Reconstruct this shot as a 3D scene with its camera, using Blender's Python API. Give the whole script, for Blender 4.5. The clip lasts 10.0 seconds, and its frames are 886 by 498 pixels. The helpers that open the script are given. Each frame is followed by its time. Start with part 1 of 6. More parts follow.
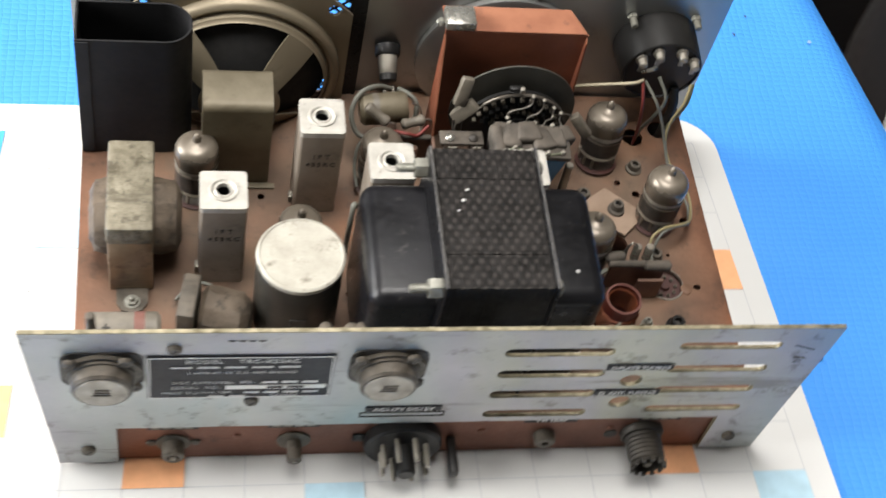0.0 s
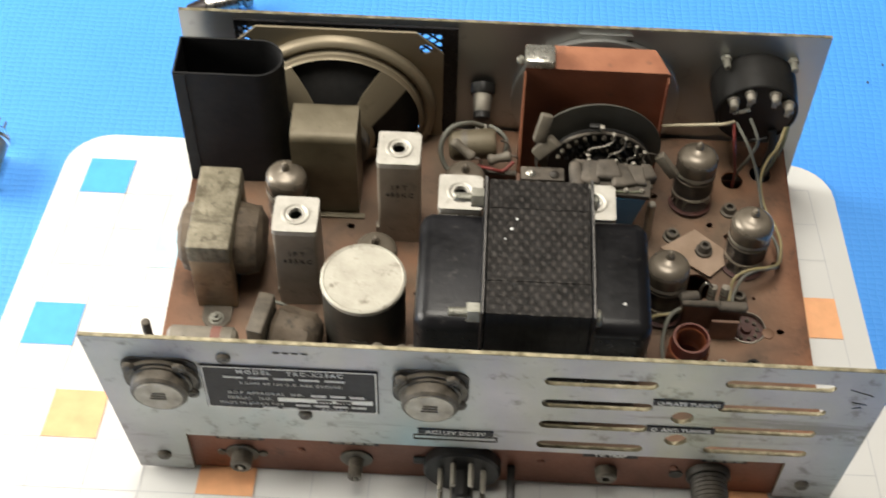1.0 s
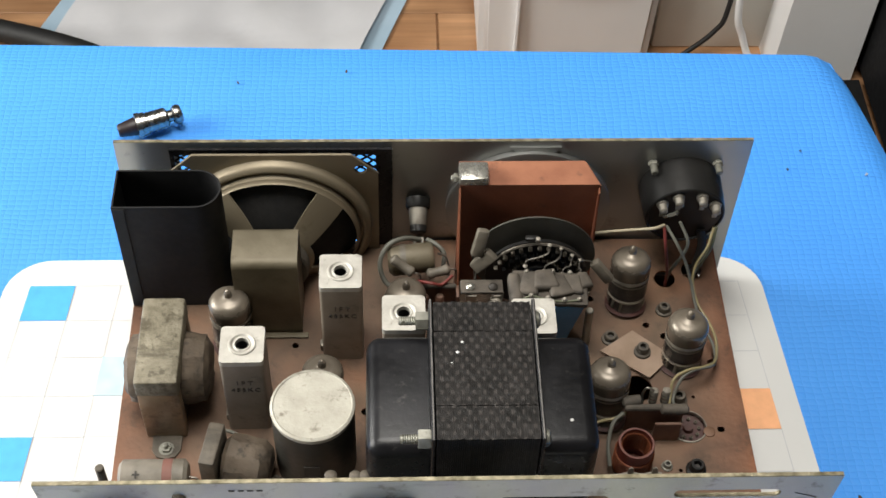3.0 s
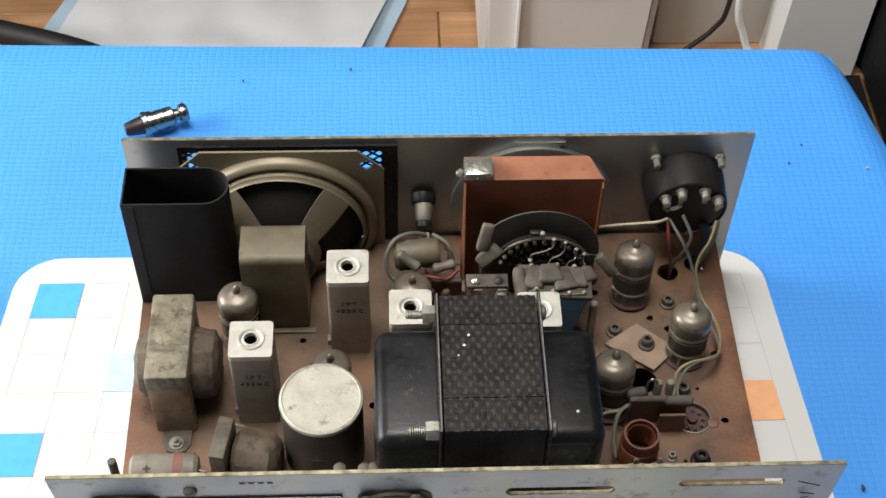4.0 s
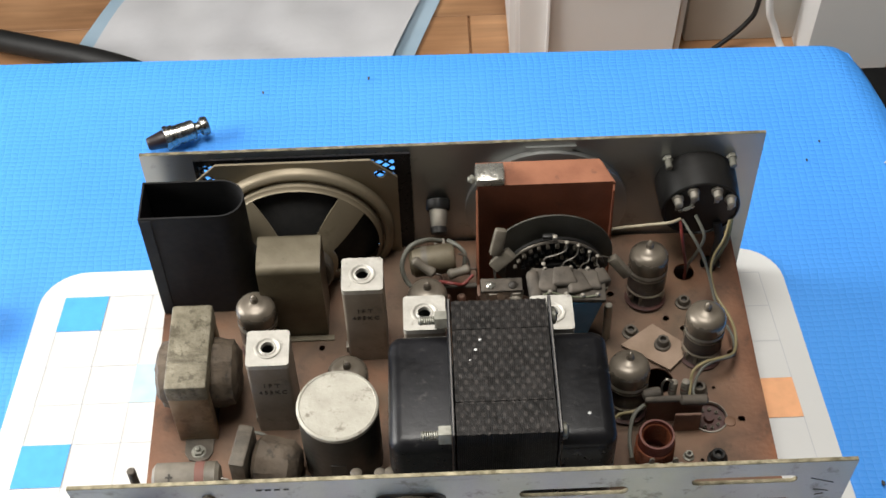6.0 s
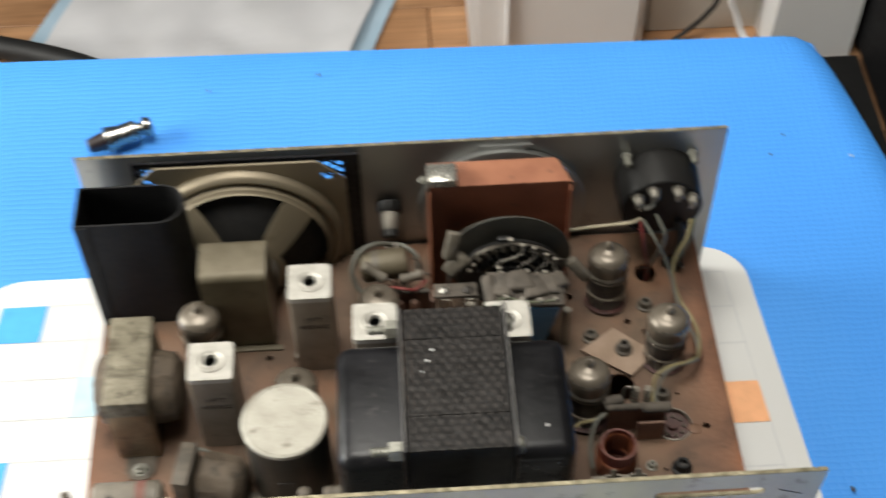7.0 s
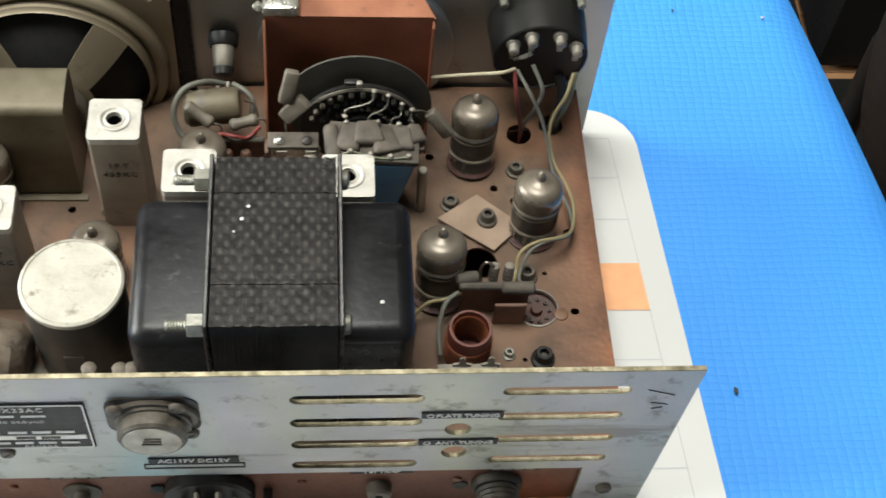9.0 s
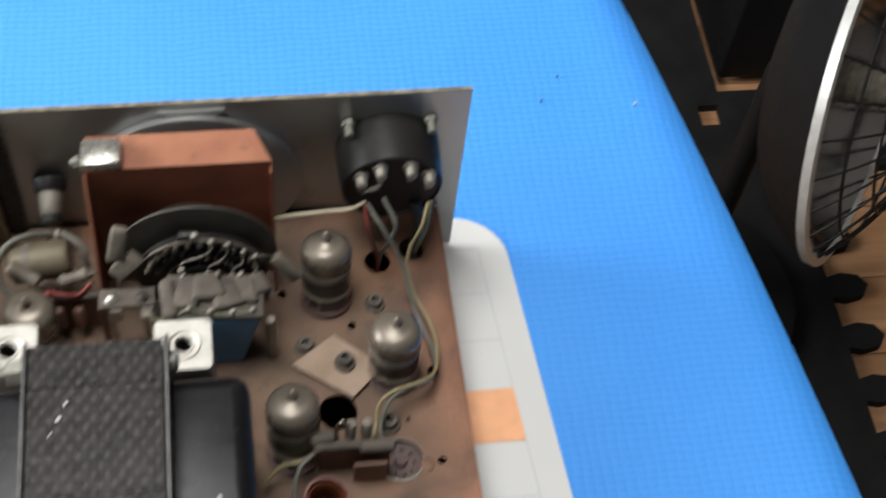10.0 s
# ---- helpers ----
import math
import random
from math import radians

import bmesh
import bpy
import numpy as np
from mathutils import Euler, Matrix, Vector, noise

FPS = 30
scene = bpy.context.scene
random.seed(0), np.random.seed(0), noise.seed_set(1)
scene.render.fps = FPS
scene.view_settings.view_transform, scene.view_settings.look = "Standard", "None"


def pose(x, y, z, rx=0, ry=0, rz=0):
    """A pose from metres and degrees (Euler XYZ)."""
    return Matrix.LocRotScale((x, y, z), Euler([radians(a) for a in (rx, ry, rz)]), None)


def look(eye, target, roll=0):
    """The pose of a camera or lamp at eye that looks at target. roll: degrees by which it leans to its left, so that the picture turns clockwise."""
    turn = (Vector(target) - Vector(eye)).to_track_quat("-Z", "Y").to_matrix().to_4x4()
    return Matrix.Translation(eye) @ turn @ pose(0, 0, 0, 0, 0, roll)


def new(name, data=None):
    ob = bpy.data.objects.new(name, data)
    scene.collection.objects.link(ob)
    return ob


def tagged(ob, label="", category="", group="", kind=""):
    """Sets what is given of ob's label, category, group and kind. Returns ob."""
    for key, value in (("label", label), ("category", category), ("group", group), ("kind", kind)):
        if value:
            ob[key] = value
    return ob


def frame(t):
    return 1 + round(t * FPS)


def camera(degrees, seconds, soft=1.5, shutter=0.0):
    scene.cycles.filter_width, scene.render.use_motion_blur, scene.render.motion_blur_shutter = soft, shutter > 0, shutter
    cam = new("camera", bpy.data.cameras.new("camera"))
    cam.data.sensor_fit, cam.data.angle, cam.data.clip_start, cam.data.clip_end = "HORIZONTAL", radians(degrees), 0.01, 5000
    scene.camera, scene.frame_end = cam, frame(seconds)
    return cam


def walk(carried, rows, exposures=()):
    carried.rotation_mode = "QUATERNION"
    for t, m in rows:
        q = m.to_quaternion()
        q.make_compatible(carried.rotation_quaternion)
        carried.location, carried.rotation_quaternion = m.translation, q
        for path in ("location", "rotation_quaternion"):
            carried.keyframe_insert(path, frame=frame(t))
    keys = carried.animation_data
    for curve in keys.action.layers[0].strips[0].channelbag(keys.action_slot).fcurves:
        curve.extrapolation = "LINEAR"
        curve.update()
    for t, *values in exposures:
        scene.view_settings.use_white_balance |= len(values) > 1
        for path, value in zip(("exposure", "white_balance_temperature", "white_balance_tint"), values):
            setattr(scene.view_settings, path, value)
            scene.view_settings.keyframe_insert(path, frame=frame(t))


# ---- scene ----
cam = camera(35.1, 10.0, soft=1.6, shutter=0.5)
PATH = [
    (0, (-0.1, -0.261, 0.541), (0.274, 0.847, -1.081), 15.5),
    (0.5, (-0.001, -0.27, 0.542), (0.046, 0.903, -1.077), 4.9),
    (1, (-0.01, -0.286, 0.551), (-0.04, 0.915, -1.048), 1.5),
    (1.5, (-0.03, -0.276, 0.566), (-0.065, 0.933, -1.027), 0.6),
    (2, (-0.028, -0.276, 0.569), (-0.03, 0.937, -1.021), 0.8),
    (2.5, (-0.022, -0.272, 0.582), (0.044, 0.967, -0.987), 2.9),
    (3, (-0.019, -0.267, 0.579), (0.059, 0.985, -0.978), 2.4),
    (4.5, (-0.022, -0.276, 0.586), (0.045, 0.975, -0.973), 1.3),
    (5, (-0.017, -0.277, 0.588), (0.036, 0.977, -0.969), 0.1),
    (5.5, (-0.011, -0.277, 0.589), (0.018, 0.987, -0.96), -1.2),
    (6.8, (-0.001, -0.264, 0.59), (-0.008, 0.974, -0.981), -2.0),
    (7, (0.002, -0.255, 0.572), (0.056, 0.989, -0.993), -1.0),
    (7.5, (0.036, -0.226, 0.524), (0.159, 0.89, -1.131), 0.8),
    (8, (0.034, -0.21, 0.504), (0.193, 0.892, -1.157), 4.3),
    (8.5, (0.022, -0.205, 0.494), (0.204, 0.891, -1.169), 8.6),
    (9, (0.033, -0.209, 0.494), (0.211, 0.887, -1.17), 7.4),
    (9.5, (0.056, -0.198, 0.515), (0.23, 0.871, -1.166), 5.7),
    (10, (0.068, -0.141, 0.5), (0.34, 0.922, -1.172), 8.4),
]
walk(cam, [(t, look(eye, target, roll)) for t, eye, target, roll in PATH], exposures=[(0, .15, 6500, 10), (1, -.06, 7000, 8), (1.5, -.25, 7050, 8), (2, -.32, 7100, 8), (2.5, -.22, 6700, 8), (5.5, -.24, 6550, 9), (7, -.26, 6700, 7), (7.5, .08, 6500, 4), (9, .14, 6500, 4), (9.5, .05, 6400, 6), (10, -.18, 6300, 9)])

# ---------------------------------------------------------------- world and lights
world = bpy.data.worlds.new("room_air")
scene.world = world
world.use_nodes = True
wn = world.node_tree.nodes
sky = wn.new("ShaderNodeTexSky")
sky.sky_type, sky.sun_disc = "NISHITA", False
sky.sun_elevation, sky.sun_rotation = radians(38), radians(250)
world.node_tree.links.new(sky.outputs[0], wn["Background"].inputs[0])
wn["Background"].inputs[1].default_value = 0.08


def area(name, eye, target, w, h, power, colour):
    d = bpy.data.lights.new(name, "AREA")
    d.shape, d.size, d.size_y, d.energy, d.color = "RECTANGLE", w, h, power, colour
    o = new(name, d)
    o.matrix_world = look(eye, target)
    return o


area("window_daylight", (-1.64, 0.25, 0.75), (0.0, 0.25, 0.75), 1.2, 1.0, 78, (1.0, 0.985, 0.955))
# Added overhead fill with no known fixture; evens out the window's falloff.
area("overhead_fill", (-0.15, 0.25, 1.62), (0.0, 0.15, 0.0), 0.7, 0.7, 35, (1.0, 0.97, 0.93))

# ---------------------------------------------------------------- materials


def M(name, c1, c2, scale=60, rough=0.5, metal=0.0, bump=0.15, fine=400, dust_or_lit=0.0, dust_or_lit_col=(0.115, 0.085, 0.06), spread=0.5, spec=0.5, dmin=0.35, rubbed=None):
    """A surface with two scales of colour change, fine relief and a settled dusting; COPPER_B uses that layer as a
    painted lit top.
    """
    m = bpy.data.materials.new(name)
    m.use_nodes = True
    n, l = m.node_tree.nodes, m.node_tree.links
    b = n["Principled BSDF"]
    tc = n.new("ShaderNodeTexCoord")
    a = n.new("ShaderNodeTexNoise")
    a.inputs["Scale"].default_value, a.inputs["Detail"].default_value = scale, 6
    f = n.new("ShaderNodeTexNoise")
    f.inputs["Scale"].default_value, f.inputs["Detail"].default_value = fine, 3
    l.new(tc.outputs["Object"], a.inputs["Vector"])
    l.new(tc.outputs["Object"], f.inputs["Vector"])
    r = n.new("ShaderNodeValToRGB")
    r.color_ramp.elements[0].position, r.color_ramp.elements[1].position = 0.5 - spread * 0.4, 0.5 + spread * 0.4
    r.color_ramp.elements[0].color, r.color_ramp.elements[1].color = (*c1, 1), (*c2, 1)
    l.new(a.outputs["Fac"], r.inputs["Fac"])
    col = r.outputs["Color"]
    ro = n.new("ShaderNodeMapRange")
    ro.inputs["To Min"].default_value, ro.inputs["To Max"].default_value = max(0.02, rough - 0.12), min(1.0, rough + 0.12)
    l.new(f.outputs["Fac"], ro.inputs["Value"])
    rough_out = ro.outputs["Result"]
    if dust_or_lit > 0:
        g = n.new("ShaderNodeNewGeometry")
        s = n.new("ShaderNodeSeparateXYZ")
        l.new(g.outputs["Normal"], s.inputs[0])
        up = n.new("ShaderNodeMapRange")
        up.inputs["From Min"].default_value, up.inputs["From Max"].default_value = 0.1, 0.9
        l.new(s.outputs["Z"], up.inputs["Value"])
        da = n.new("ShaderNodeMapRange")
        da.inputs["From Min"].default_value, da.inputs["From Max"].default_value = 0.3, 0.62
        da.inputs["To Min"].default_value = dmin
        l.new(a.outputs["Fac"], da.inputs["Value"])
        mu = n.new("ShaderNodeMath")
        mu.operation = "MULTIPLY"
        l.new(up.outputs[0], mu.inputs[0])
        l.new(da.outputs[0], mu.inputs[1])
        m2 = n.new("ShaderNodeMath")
        m2.operation, m2.inputs[1].default_value = "MULTIPLY", dust_or_lit
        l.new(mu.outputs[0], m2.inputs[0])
        if rubbed:
            sp_ = n.new("ShaderNodeSeparateXYZ")
            l.new(tc.outputs["Object"], sp_.inputs[0])
            ax_ = n.new("ShaderNodeMath")
            ax_.operation = "ABSOLUTE"
            l.new(sp_.outputs["X"], ax_.inputs[0])
            ed_ = n.new("ShaderNodeMath")
            ed_.operation, ed_.inputs[1].default_value = "MULTIPLY_ADD", 0.05
            l.new(a.outputs["Fac"], ed_.inputs[0])
            l.new(ax_.outputs[0], ed_.inputs[2])
            rb = n.new("ShaderNodeMapRange")
            rb.inputs["From Min"].default_value, rb.inputs["From Max"].default_value = rubbed
            rb.inputs["To Min"].default_value, rb.inputs["To Max"].default_value = dust_or_lit, dust_or_lit * 0.12
            l.new(ed_.outputs[0], rb.inputs["Value"])
            l.new(rb.outputs[0], m2.inputs[1])
        mx = n.new("ShaderNodeMixRGB")
        mx.inputs["Color2"].default_value = (*dust_or_lit_col, 1)
        l.new(m2.outputs[0], mx.inputs["Fac"])
        l.new(col, mx.inputs["Color1"])
        col = mx.outputs["Color"]
        mr = n.new("ShaderNodeMixRGB")
        mr.inputs["Color2"].default_value = (0.85, 0.85, 0.85, 1)
        l.new(m2.outputs[0], mr.inputs["Fac"])
        l.new(rough_out, mr.inputs["Color1"])
        rough_out = mr.outputs["Color"]
        if metal > 0:
            mm = n.new("ShaderNodeMath")
            mm.operation, mm.inputs[0].default_value = "SUBTRACT", metal
            ml = n.new("ShaderNodeMath")
            ml.operation, ml.inputs[1].default_value = "MULTIPLY", metal * 0.9
            l.new(m2.outputs[0], ml.inputs[0])
            l.new(ml.outputs[0], mm.inputs[1])
            l.new(mm.outputs[0], b.inputs["Metallic"])
    else:
        b.inputs["Metallic"].default_value = metal
    if dust_or_lit <= 0 or metal <= 0:
        b.inputs["Metallic"].default_value = metal
    l.new(col, b.inputs["Base Color"])
    l.new(rough_out, b.inputs["Roughness"])
    b.inputs["Specular IOR Level"].default_value = spec
    if bump > 0:
        bp = n.new("ShaderNodeBump")
        bp.inputs["Strength"].default_value, bp.inputs["Distance"].default_value = bump, 0.001
        l.new(f.outputs["Fac"], bp.inputs["Height"])
        l.new(bp.outputs["Normal"], b.inputs["Normal"])
    return m


def flat(c, rough=0.5, metal=0.0, name="paint"):
    return M(name, tuple(v * 0.9 for v in c), tuple(min(1, v * 1.08) for v in c), 120, rough, metal, 0.05, 500)


COPPER = M("copper_deck", (0.17, 0.074, 0.040), (0.31, 0.140, 0.080), 30, 0.36, 0.6, 0.15, 500, 0.92, (0.130, 0.092, 0.061), dmin=0.45, rubbed=(0.144, 0.172))
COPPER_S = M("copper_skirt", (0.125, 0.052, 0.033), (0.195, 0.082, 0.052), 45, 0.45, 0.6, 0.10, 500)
# Base is the brown of the shaded face; upward layer paints the lit orange.
COPPER_B = M("copper_box_lit_top", (0.145, 0.043, 0.021), (0.225, 0.074, 0.038), 55, 0.5, 0.2, 0.12, 600, 0.55, (0.42, 0.185, 0.10))
ZINC = M("rear_panel_metal", (0.33, 0.35, 0.33), (0.48, 0.50, 0.475), 22, 0.46, 0.45, 0.10, 700, 0.3, (0.5, 0.5, 0.42))
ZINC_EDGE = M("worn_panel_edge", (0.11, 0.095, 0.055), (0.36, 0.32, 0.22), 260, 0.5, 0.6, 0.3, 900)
STEEL = M("front_panel_metal", (0.36, 0.365, 0.35), (0.44, 0.445, 0.43), 16, 0.34, 0.85, 0.05, 900)
# One aluminium in two tones: shaded sides, lit top, both put into the colour.
IFTM = M("aluminium_can_shaded_side", (0.20, 0.165, 0.13), (0.29, 0.25, 0.205), 70, 0.5, 0.25, 0.12, 500, 0.0)
IFTT = M("aluminium_can_lit_top", (0.38, 0.36, 0.32), (0.52, 0.50, 0.45), 160, 0.45, 0.3, 0.15, 700)
CANSIDE = M("dark_can_side", (0.014, 0.013, 0.011), (0.040, 0.037, 0.030), 40, 0.4, 0.2, 0.08, 400)
CANTOP = M("scuffed_can_top", (0.32, 0.30, 0.25), (0.44, 0.42, 0.36), 90, 0.55, 0.2, 0.2, 600)
BLACKP = M("black_enamel", (0.0035, 0.0035, 0.004), (0.008, 0.008, 0.0095), 50, 0.30, 0.0, 0.10, 400, 0.15, (0.030, 0.029, 0.033), spec=0.28)
LAMIN = M("black_laminations", (0.006, 0.0055, 0.005), (0.018, 0.016, 0.015), 120, 0.42, 0.1, 0.35, 260, 0.06, (0.04, 0.034, 0.030), spec=0.2)
PAPER = M("black_fish_paper", (0.007, 0.007, 0.0075), (0.015, 0.015, 0.016), 60, 0.6, 0.0, 0.12, 300, 0.0, spec=0.25)
OLIVE = M("olive_plated_steel", (0.078, 0.064, 0.038), (0.130, 0.108, 0.068), 60, 0.42, 0.4, 0.15, 500, 0.55, (0.20, 0.172, 0.122))
STRAP = M("corroded_strap", (0.095, 0.08, 0.05), (0.25, 0.225, 0.165), 170, 0.6, 0.25, 0.5, 500, 0.3, (0.25, 0.22, 0.16))
STRAP_S = M("greasy_strap_side", (0.16, 0.105, 0.06), (0.32, 0.24, 0.16), 45, 0.42, 0.45, 0.12, 400)
WIND = M("wrapped_winding", (0.05, 0.037, 0.025), (0.13, 0.10, 0.07), 90, 0.7, 0.0, 0.6, 300, 0.4)
SPKM = M("gold_passivated_steel", (0.20, 0.165, 0.11), (0.29, 0.25, 0.175), 14, 0.42, 0.5, 0.05, 500, 0.25)
CONE = M("black_cone_paper", (0.008, 0.008, 0.008), (0.018, 0.017, 0.016), 80, 0.8, 0.0, 0.3, 300)
BAKEL = M("black_bakelite", (0.006, 0.006, 0.006), (0.014, 0.0135, 0.013), 60, 0.36, 0.0, 0.05, 300, 0.12, (0.05, 0.046, 0.042), spec=0.28)
NICKEL = M("dull_nickel", (0.17, 0.155, 0.13), (0.38, 0.36, 0.315), 120, 0.42, 0.7, 0.2, 500, 0.4, (0.20, 0.17, 0.13))
SOLDER = M("solder_blob", (0.36, 0.35, 0.31), (0.55, 0.54, 0.49), 150, 0.28, 0.8, 0.3, 400)
DARKMET = M("grimy_metal", (0.05, 0.045, 0.036), (0.14, 0.125, 0.10), 90, 0.5, 0.4, 0.3, 400, 0.4)
CHROME = M("chrome", (0.30, 0.29, 0.27), (0.45, 0.44, 0.41), 60, 0.28, 1.0, 0.05, 400)
BOLT = M("zinc_bolt", (0.14, 0.135, 0.11), (0.30, 0.295, 0.255), 150, 0.45, 0.5, 0.2, 500)
PHENOL = M("brown_phenolic", (0.10, 0.045, 0.03), (0.20, 0.10, 0.065), 80, 0.55, 0.0, 0.2, 400, 0.5)
SOCKRED = M("dark_red_socket", (0.035, 0.012, 0.010), (0.07, 0.024, 0.018), 120, 0.5, 0.0, 0.1, 400)
TANPLATE = M("tan_plate", (0.20, 0.135, 0.09), (0.30, 0.215, 0.155), 90, 0.6, 0.2, 0.15, 400)
REDFORM = M("red_coil_former", (0.085, 0.016, 0.012), (0.15, 0.030, 0.020), 80, 0.45, 0.0, 0.15, 400, 0.3)
WIRECU = M("enamel_wire", (0.15, 0.042, 0.020), (0.25, 0.078, 0.036), 200, 0.35, 0.5, 0.1, 500)
DUSTY = M("dusty_component", (0.036, 0.031, 0.025), (0.098, 0.087, 0.072), 130, 0.75, 0.0, 0.4, 400, 0.3)
MICA = M("brown_mica_block", (0.065, 0.056, 0.042), (0.14, 0.122, 0.096), 130, 0.5, 0.0, 0.2, 400, 0.3, (0.22, 0.195, 0.155))
BLUEP = M("blue_plastic", (0.03, 0.12, 0.24), (0.06, 0.20, 0.36), 60, 0.45, 0.0, 0.1, 400)
PLATE = M("black_nameplate", (0.008, 0.008, 0.011), (0.018, 0.019, 0.024), 60, 0.45, 0.0, 0.05, 400, spec=0.22)
INK = flat((0.55, 0.55, 0.53), 0.5, 0.2, "pale_lettering")
DARKINK = flat((0.03, 0.025, 0.02), 0.6, 0, "dark_lettering")
SILVER = flat((0.62, 0.62, 0.60), 0.4, 0.4, "silver_strip")
GETTER = M("getter_flash", (0.105, 0.088, 0.068), (0.20, 0.172, 0.138), 60, 0.2, 0.5, 0.03, 300, 0.35, (0.23, 0.195, 0.15))
PLATE_E = M("carbonised_plate", (0.018, 0.016, 0.015), (0.045, 0.040, 0.037), 150, 0.5, 0.2, 0.2, 400)
GREY_E = M("grey_electrode", (0.09, 0.085, 0.08), (0.17, 0.16, 0.15), 120, 0.5, 0.3, 0.1, 400)
W_YEL = flat((0.23, 0.19, 0.095), 0.55, 0, "yellow_wire")
W_WHITE = flat((0.38, 0.33, 0.23), 0.55, 0, "cream_wire")
W_GREY = flat((0.12, 0.12, 0.10), 0.55, 0, "grey_green_wire")
W_RED = flat((0.17, 0.03, 0.025), 0.5, 0, "red_wire")
W_GREEN = flat((0.11, 0.12, 0.07), 0.55, 0, "green_wire")
W_TIN = M("tinned_wire", (0.11, 0.10, 0.085), (0.24, 0.22, 0.19), 200, 0.35, 0.7, 0.1, 500)
CERAM = M("pale_ceramic", (0.15, 0.134, 0.108), (0.29, 0.265, 0.22), 150, 0.6, 0.0, 0.2, 400, 0.3)
FLOORFOAM = M("black_floor_foam", (0.005, 0.005, 0.005), (0.010, 0.010, 0.010), 30, 0.8, 0.0, 0.3, 200, spec=0.2)
RUBBER = M("black_rubber", (0.006, 0.006, 0.006), (0.013, 0.013, 0.013), 40, 0.6, 0.0, 0.2, 300)
WHITEP = M("white_plastic", (0.66, 0.66, 0.66), (0.74, 0.74, 0.74), 5, 0.45, 0.0, 0.05, 200)
OFFW = M("offwhite_plastic", (0.55, 0.53, 0.48), (0.63, 0.61, 0.56), 5, 0.5, 0.0, 0.05, 200)
# Dark on purpose: keeps bounced light from the unseen walls and ceiling low.
WALLP = M("low_bounce_wall", (0.085, 0.080, 0.074), (0.105, 0.100, 0.093), 3, 0.8, 0.0, 0.1, 120)
DARKF = M("dark_furniture", (0.004, 0.004, 0.0045), (0.009, 0.009, 0.010), 8, 0.6, 0.0, 0.1, 120, spec=0.15)
PADW = M("white_pad_fabric", (0.50, 0.50, 0.52), (0.57, 0.57, 0.585), 9, 0.8, 0.0, 0.3, 60)
PADB = M("pale_blue_film", (0.30, 0.42, 0.52), (0.38, 0.50, 0.60), 12, 0.5, 0.0, 0.1, 80)
REFL = M("heater_reflector", (0.50, 0.48, 0.46), (0.62, 0.60, 0.58), 10, 0.12, 1.0, 0.05, 80)


def wood_mat():
    """Brown floor boards with grain along x and a tone of its own for each board."""
    m = M("oak_floor", (0.34, 0.17, 0.08), (0.50, 0.28, 0.145), 7, 0.4, 0.0, 0.1, 60)
    n, l = m.node_tree.nodes, m.node_tree.links
    b = n["Principled BSDF"]
    src = b.inputs["Base Color"].links[0].from_socket
    tc = n.new("ShaderNodeTexCoord")
    oi = n.new("ShaderNodeObjectInfo")
    mp = n.new("ShaderNodeMapping")
    mp.inputs["Scale"].default_value = (6, 90, 1)
    cb_ = n.new("ShaderNodeCombineXYZ")
    l.new(oi.outputs["Random"], cb_.inputs["Z"])
    ad = n.new("ShaderNodeVectorMath")
    l.new(tc.outputs["Object"], ad.inputs[0])
    l.new(cb_.outputs[0], ad.inputs[1])
    l.new(ad.outputs[0], mp.inputs["Vector"])
    g = n.new("ShaderNodeTexNoise")
    g.inputs["Scale"].default_value, g.inputs["Detail"].default_value = 1.0, 5
    l.new(mp.outputs[0], g.inputs["Vector"])
    r = n.new("ShaderNodeMapRange")
    r.inputs["From Min"].default_value, r.inputs["From Max"].default_value = 0.3, 0.7
    r.inputs["To Min"].default_value, r.inputs["To Max"].default_value = 0.7, 1.1
    l.new(g.outputs["Fac"], r.inputs["Value"])
    t = n.new("ShaderNodeMapRange")
    t.inputs["To Min"].default_value, t.inputs["To Max"].default_value = 0.82, 1.12
    l.new(oi.outputs["Random"], t.inputs["Value"])
    mu = n.new("ShaderNodeMath")
    mu.operation = "MULTIPLY"
    l.new(r.outputs[0], mu.inputs[0])
    l.new(t.outputs[0], mu.inputs[1])
    hs = n.new("ShaderNodeHueSaturation")
    l.new(mu.outputs[0], hs.inputs["Value"])
    l.new(src, hs.inputs["Color"])
    l.new(hs.outputs["Color"], b.inputs["Base Color"])
    return m


WOOD = wood_mat()


def glass_mat():
    m = bpy.data.materials.new("tube_glass")
    m.use_nodes = True
    b = m.node_tree.nodes["Principled BSDF"]
    b.inputs["Base Color"].default_value = (0.80, 0.77, 0.72, 1)
    b.inputs["Transmission Weight"].default_value = 1.0
    b.inputs["Roughness"].default_value = 0.06
    b.inputs["IOR"].default_value = 1.3
    return m


GLASS = glass_mat()
SOCKM = M("blackened_socket_metal", (0.018, 0.017, 0.014), (0.05, 0.046, 0.038), 110, 0.5, 0.3, 0.3, 400, 0.25)
SHIELD = M("dusty_shield_disc", (0.045, 0.043, 0.036), (0.075, 0.072, 0.060), 60, 0.55, 0.3, 0.08, 500)


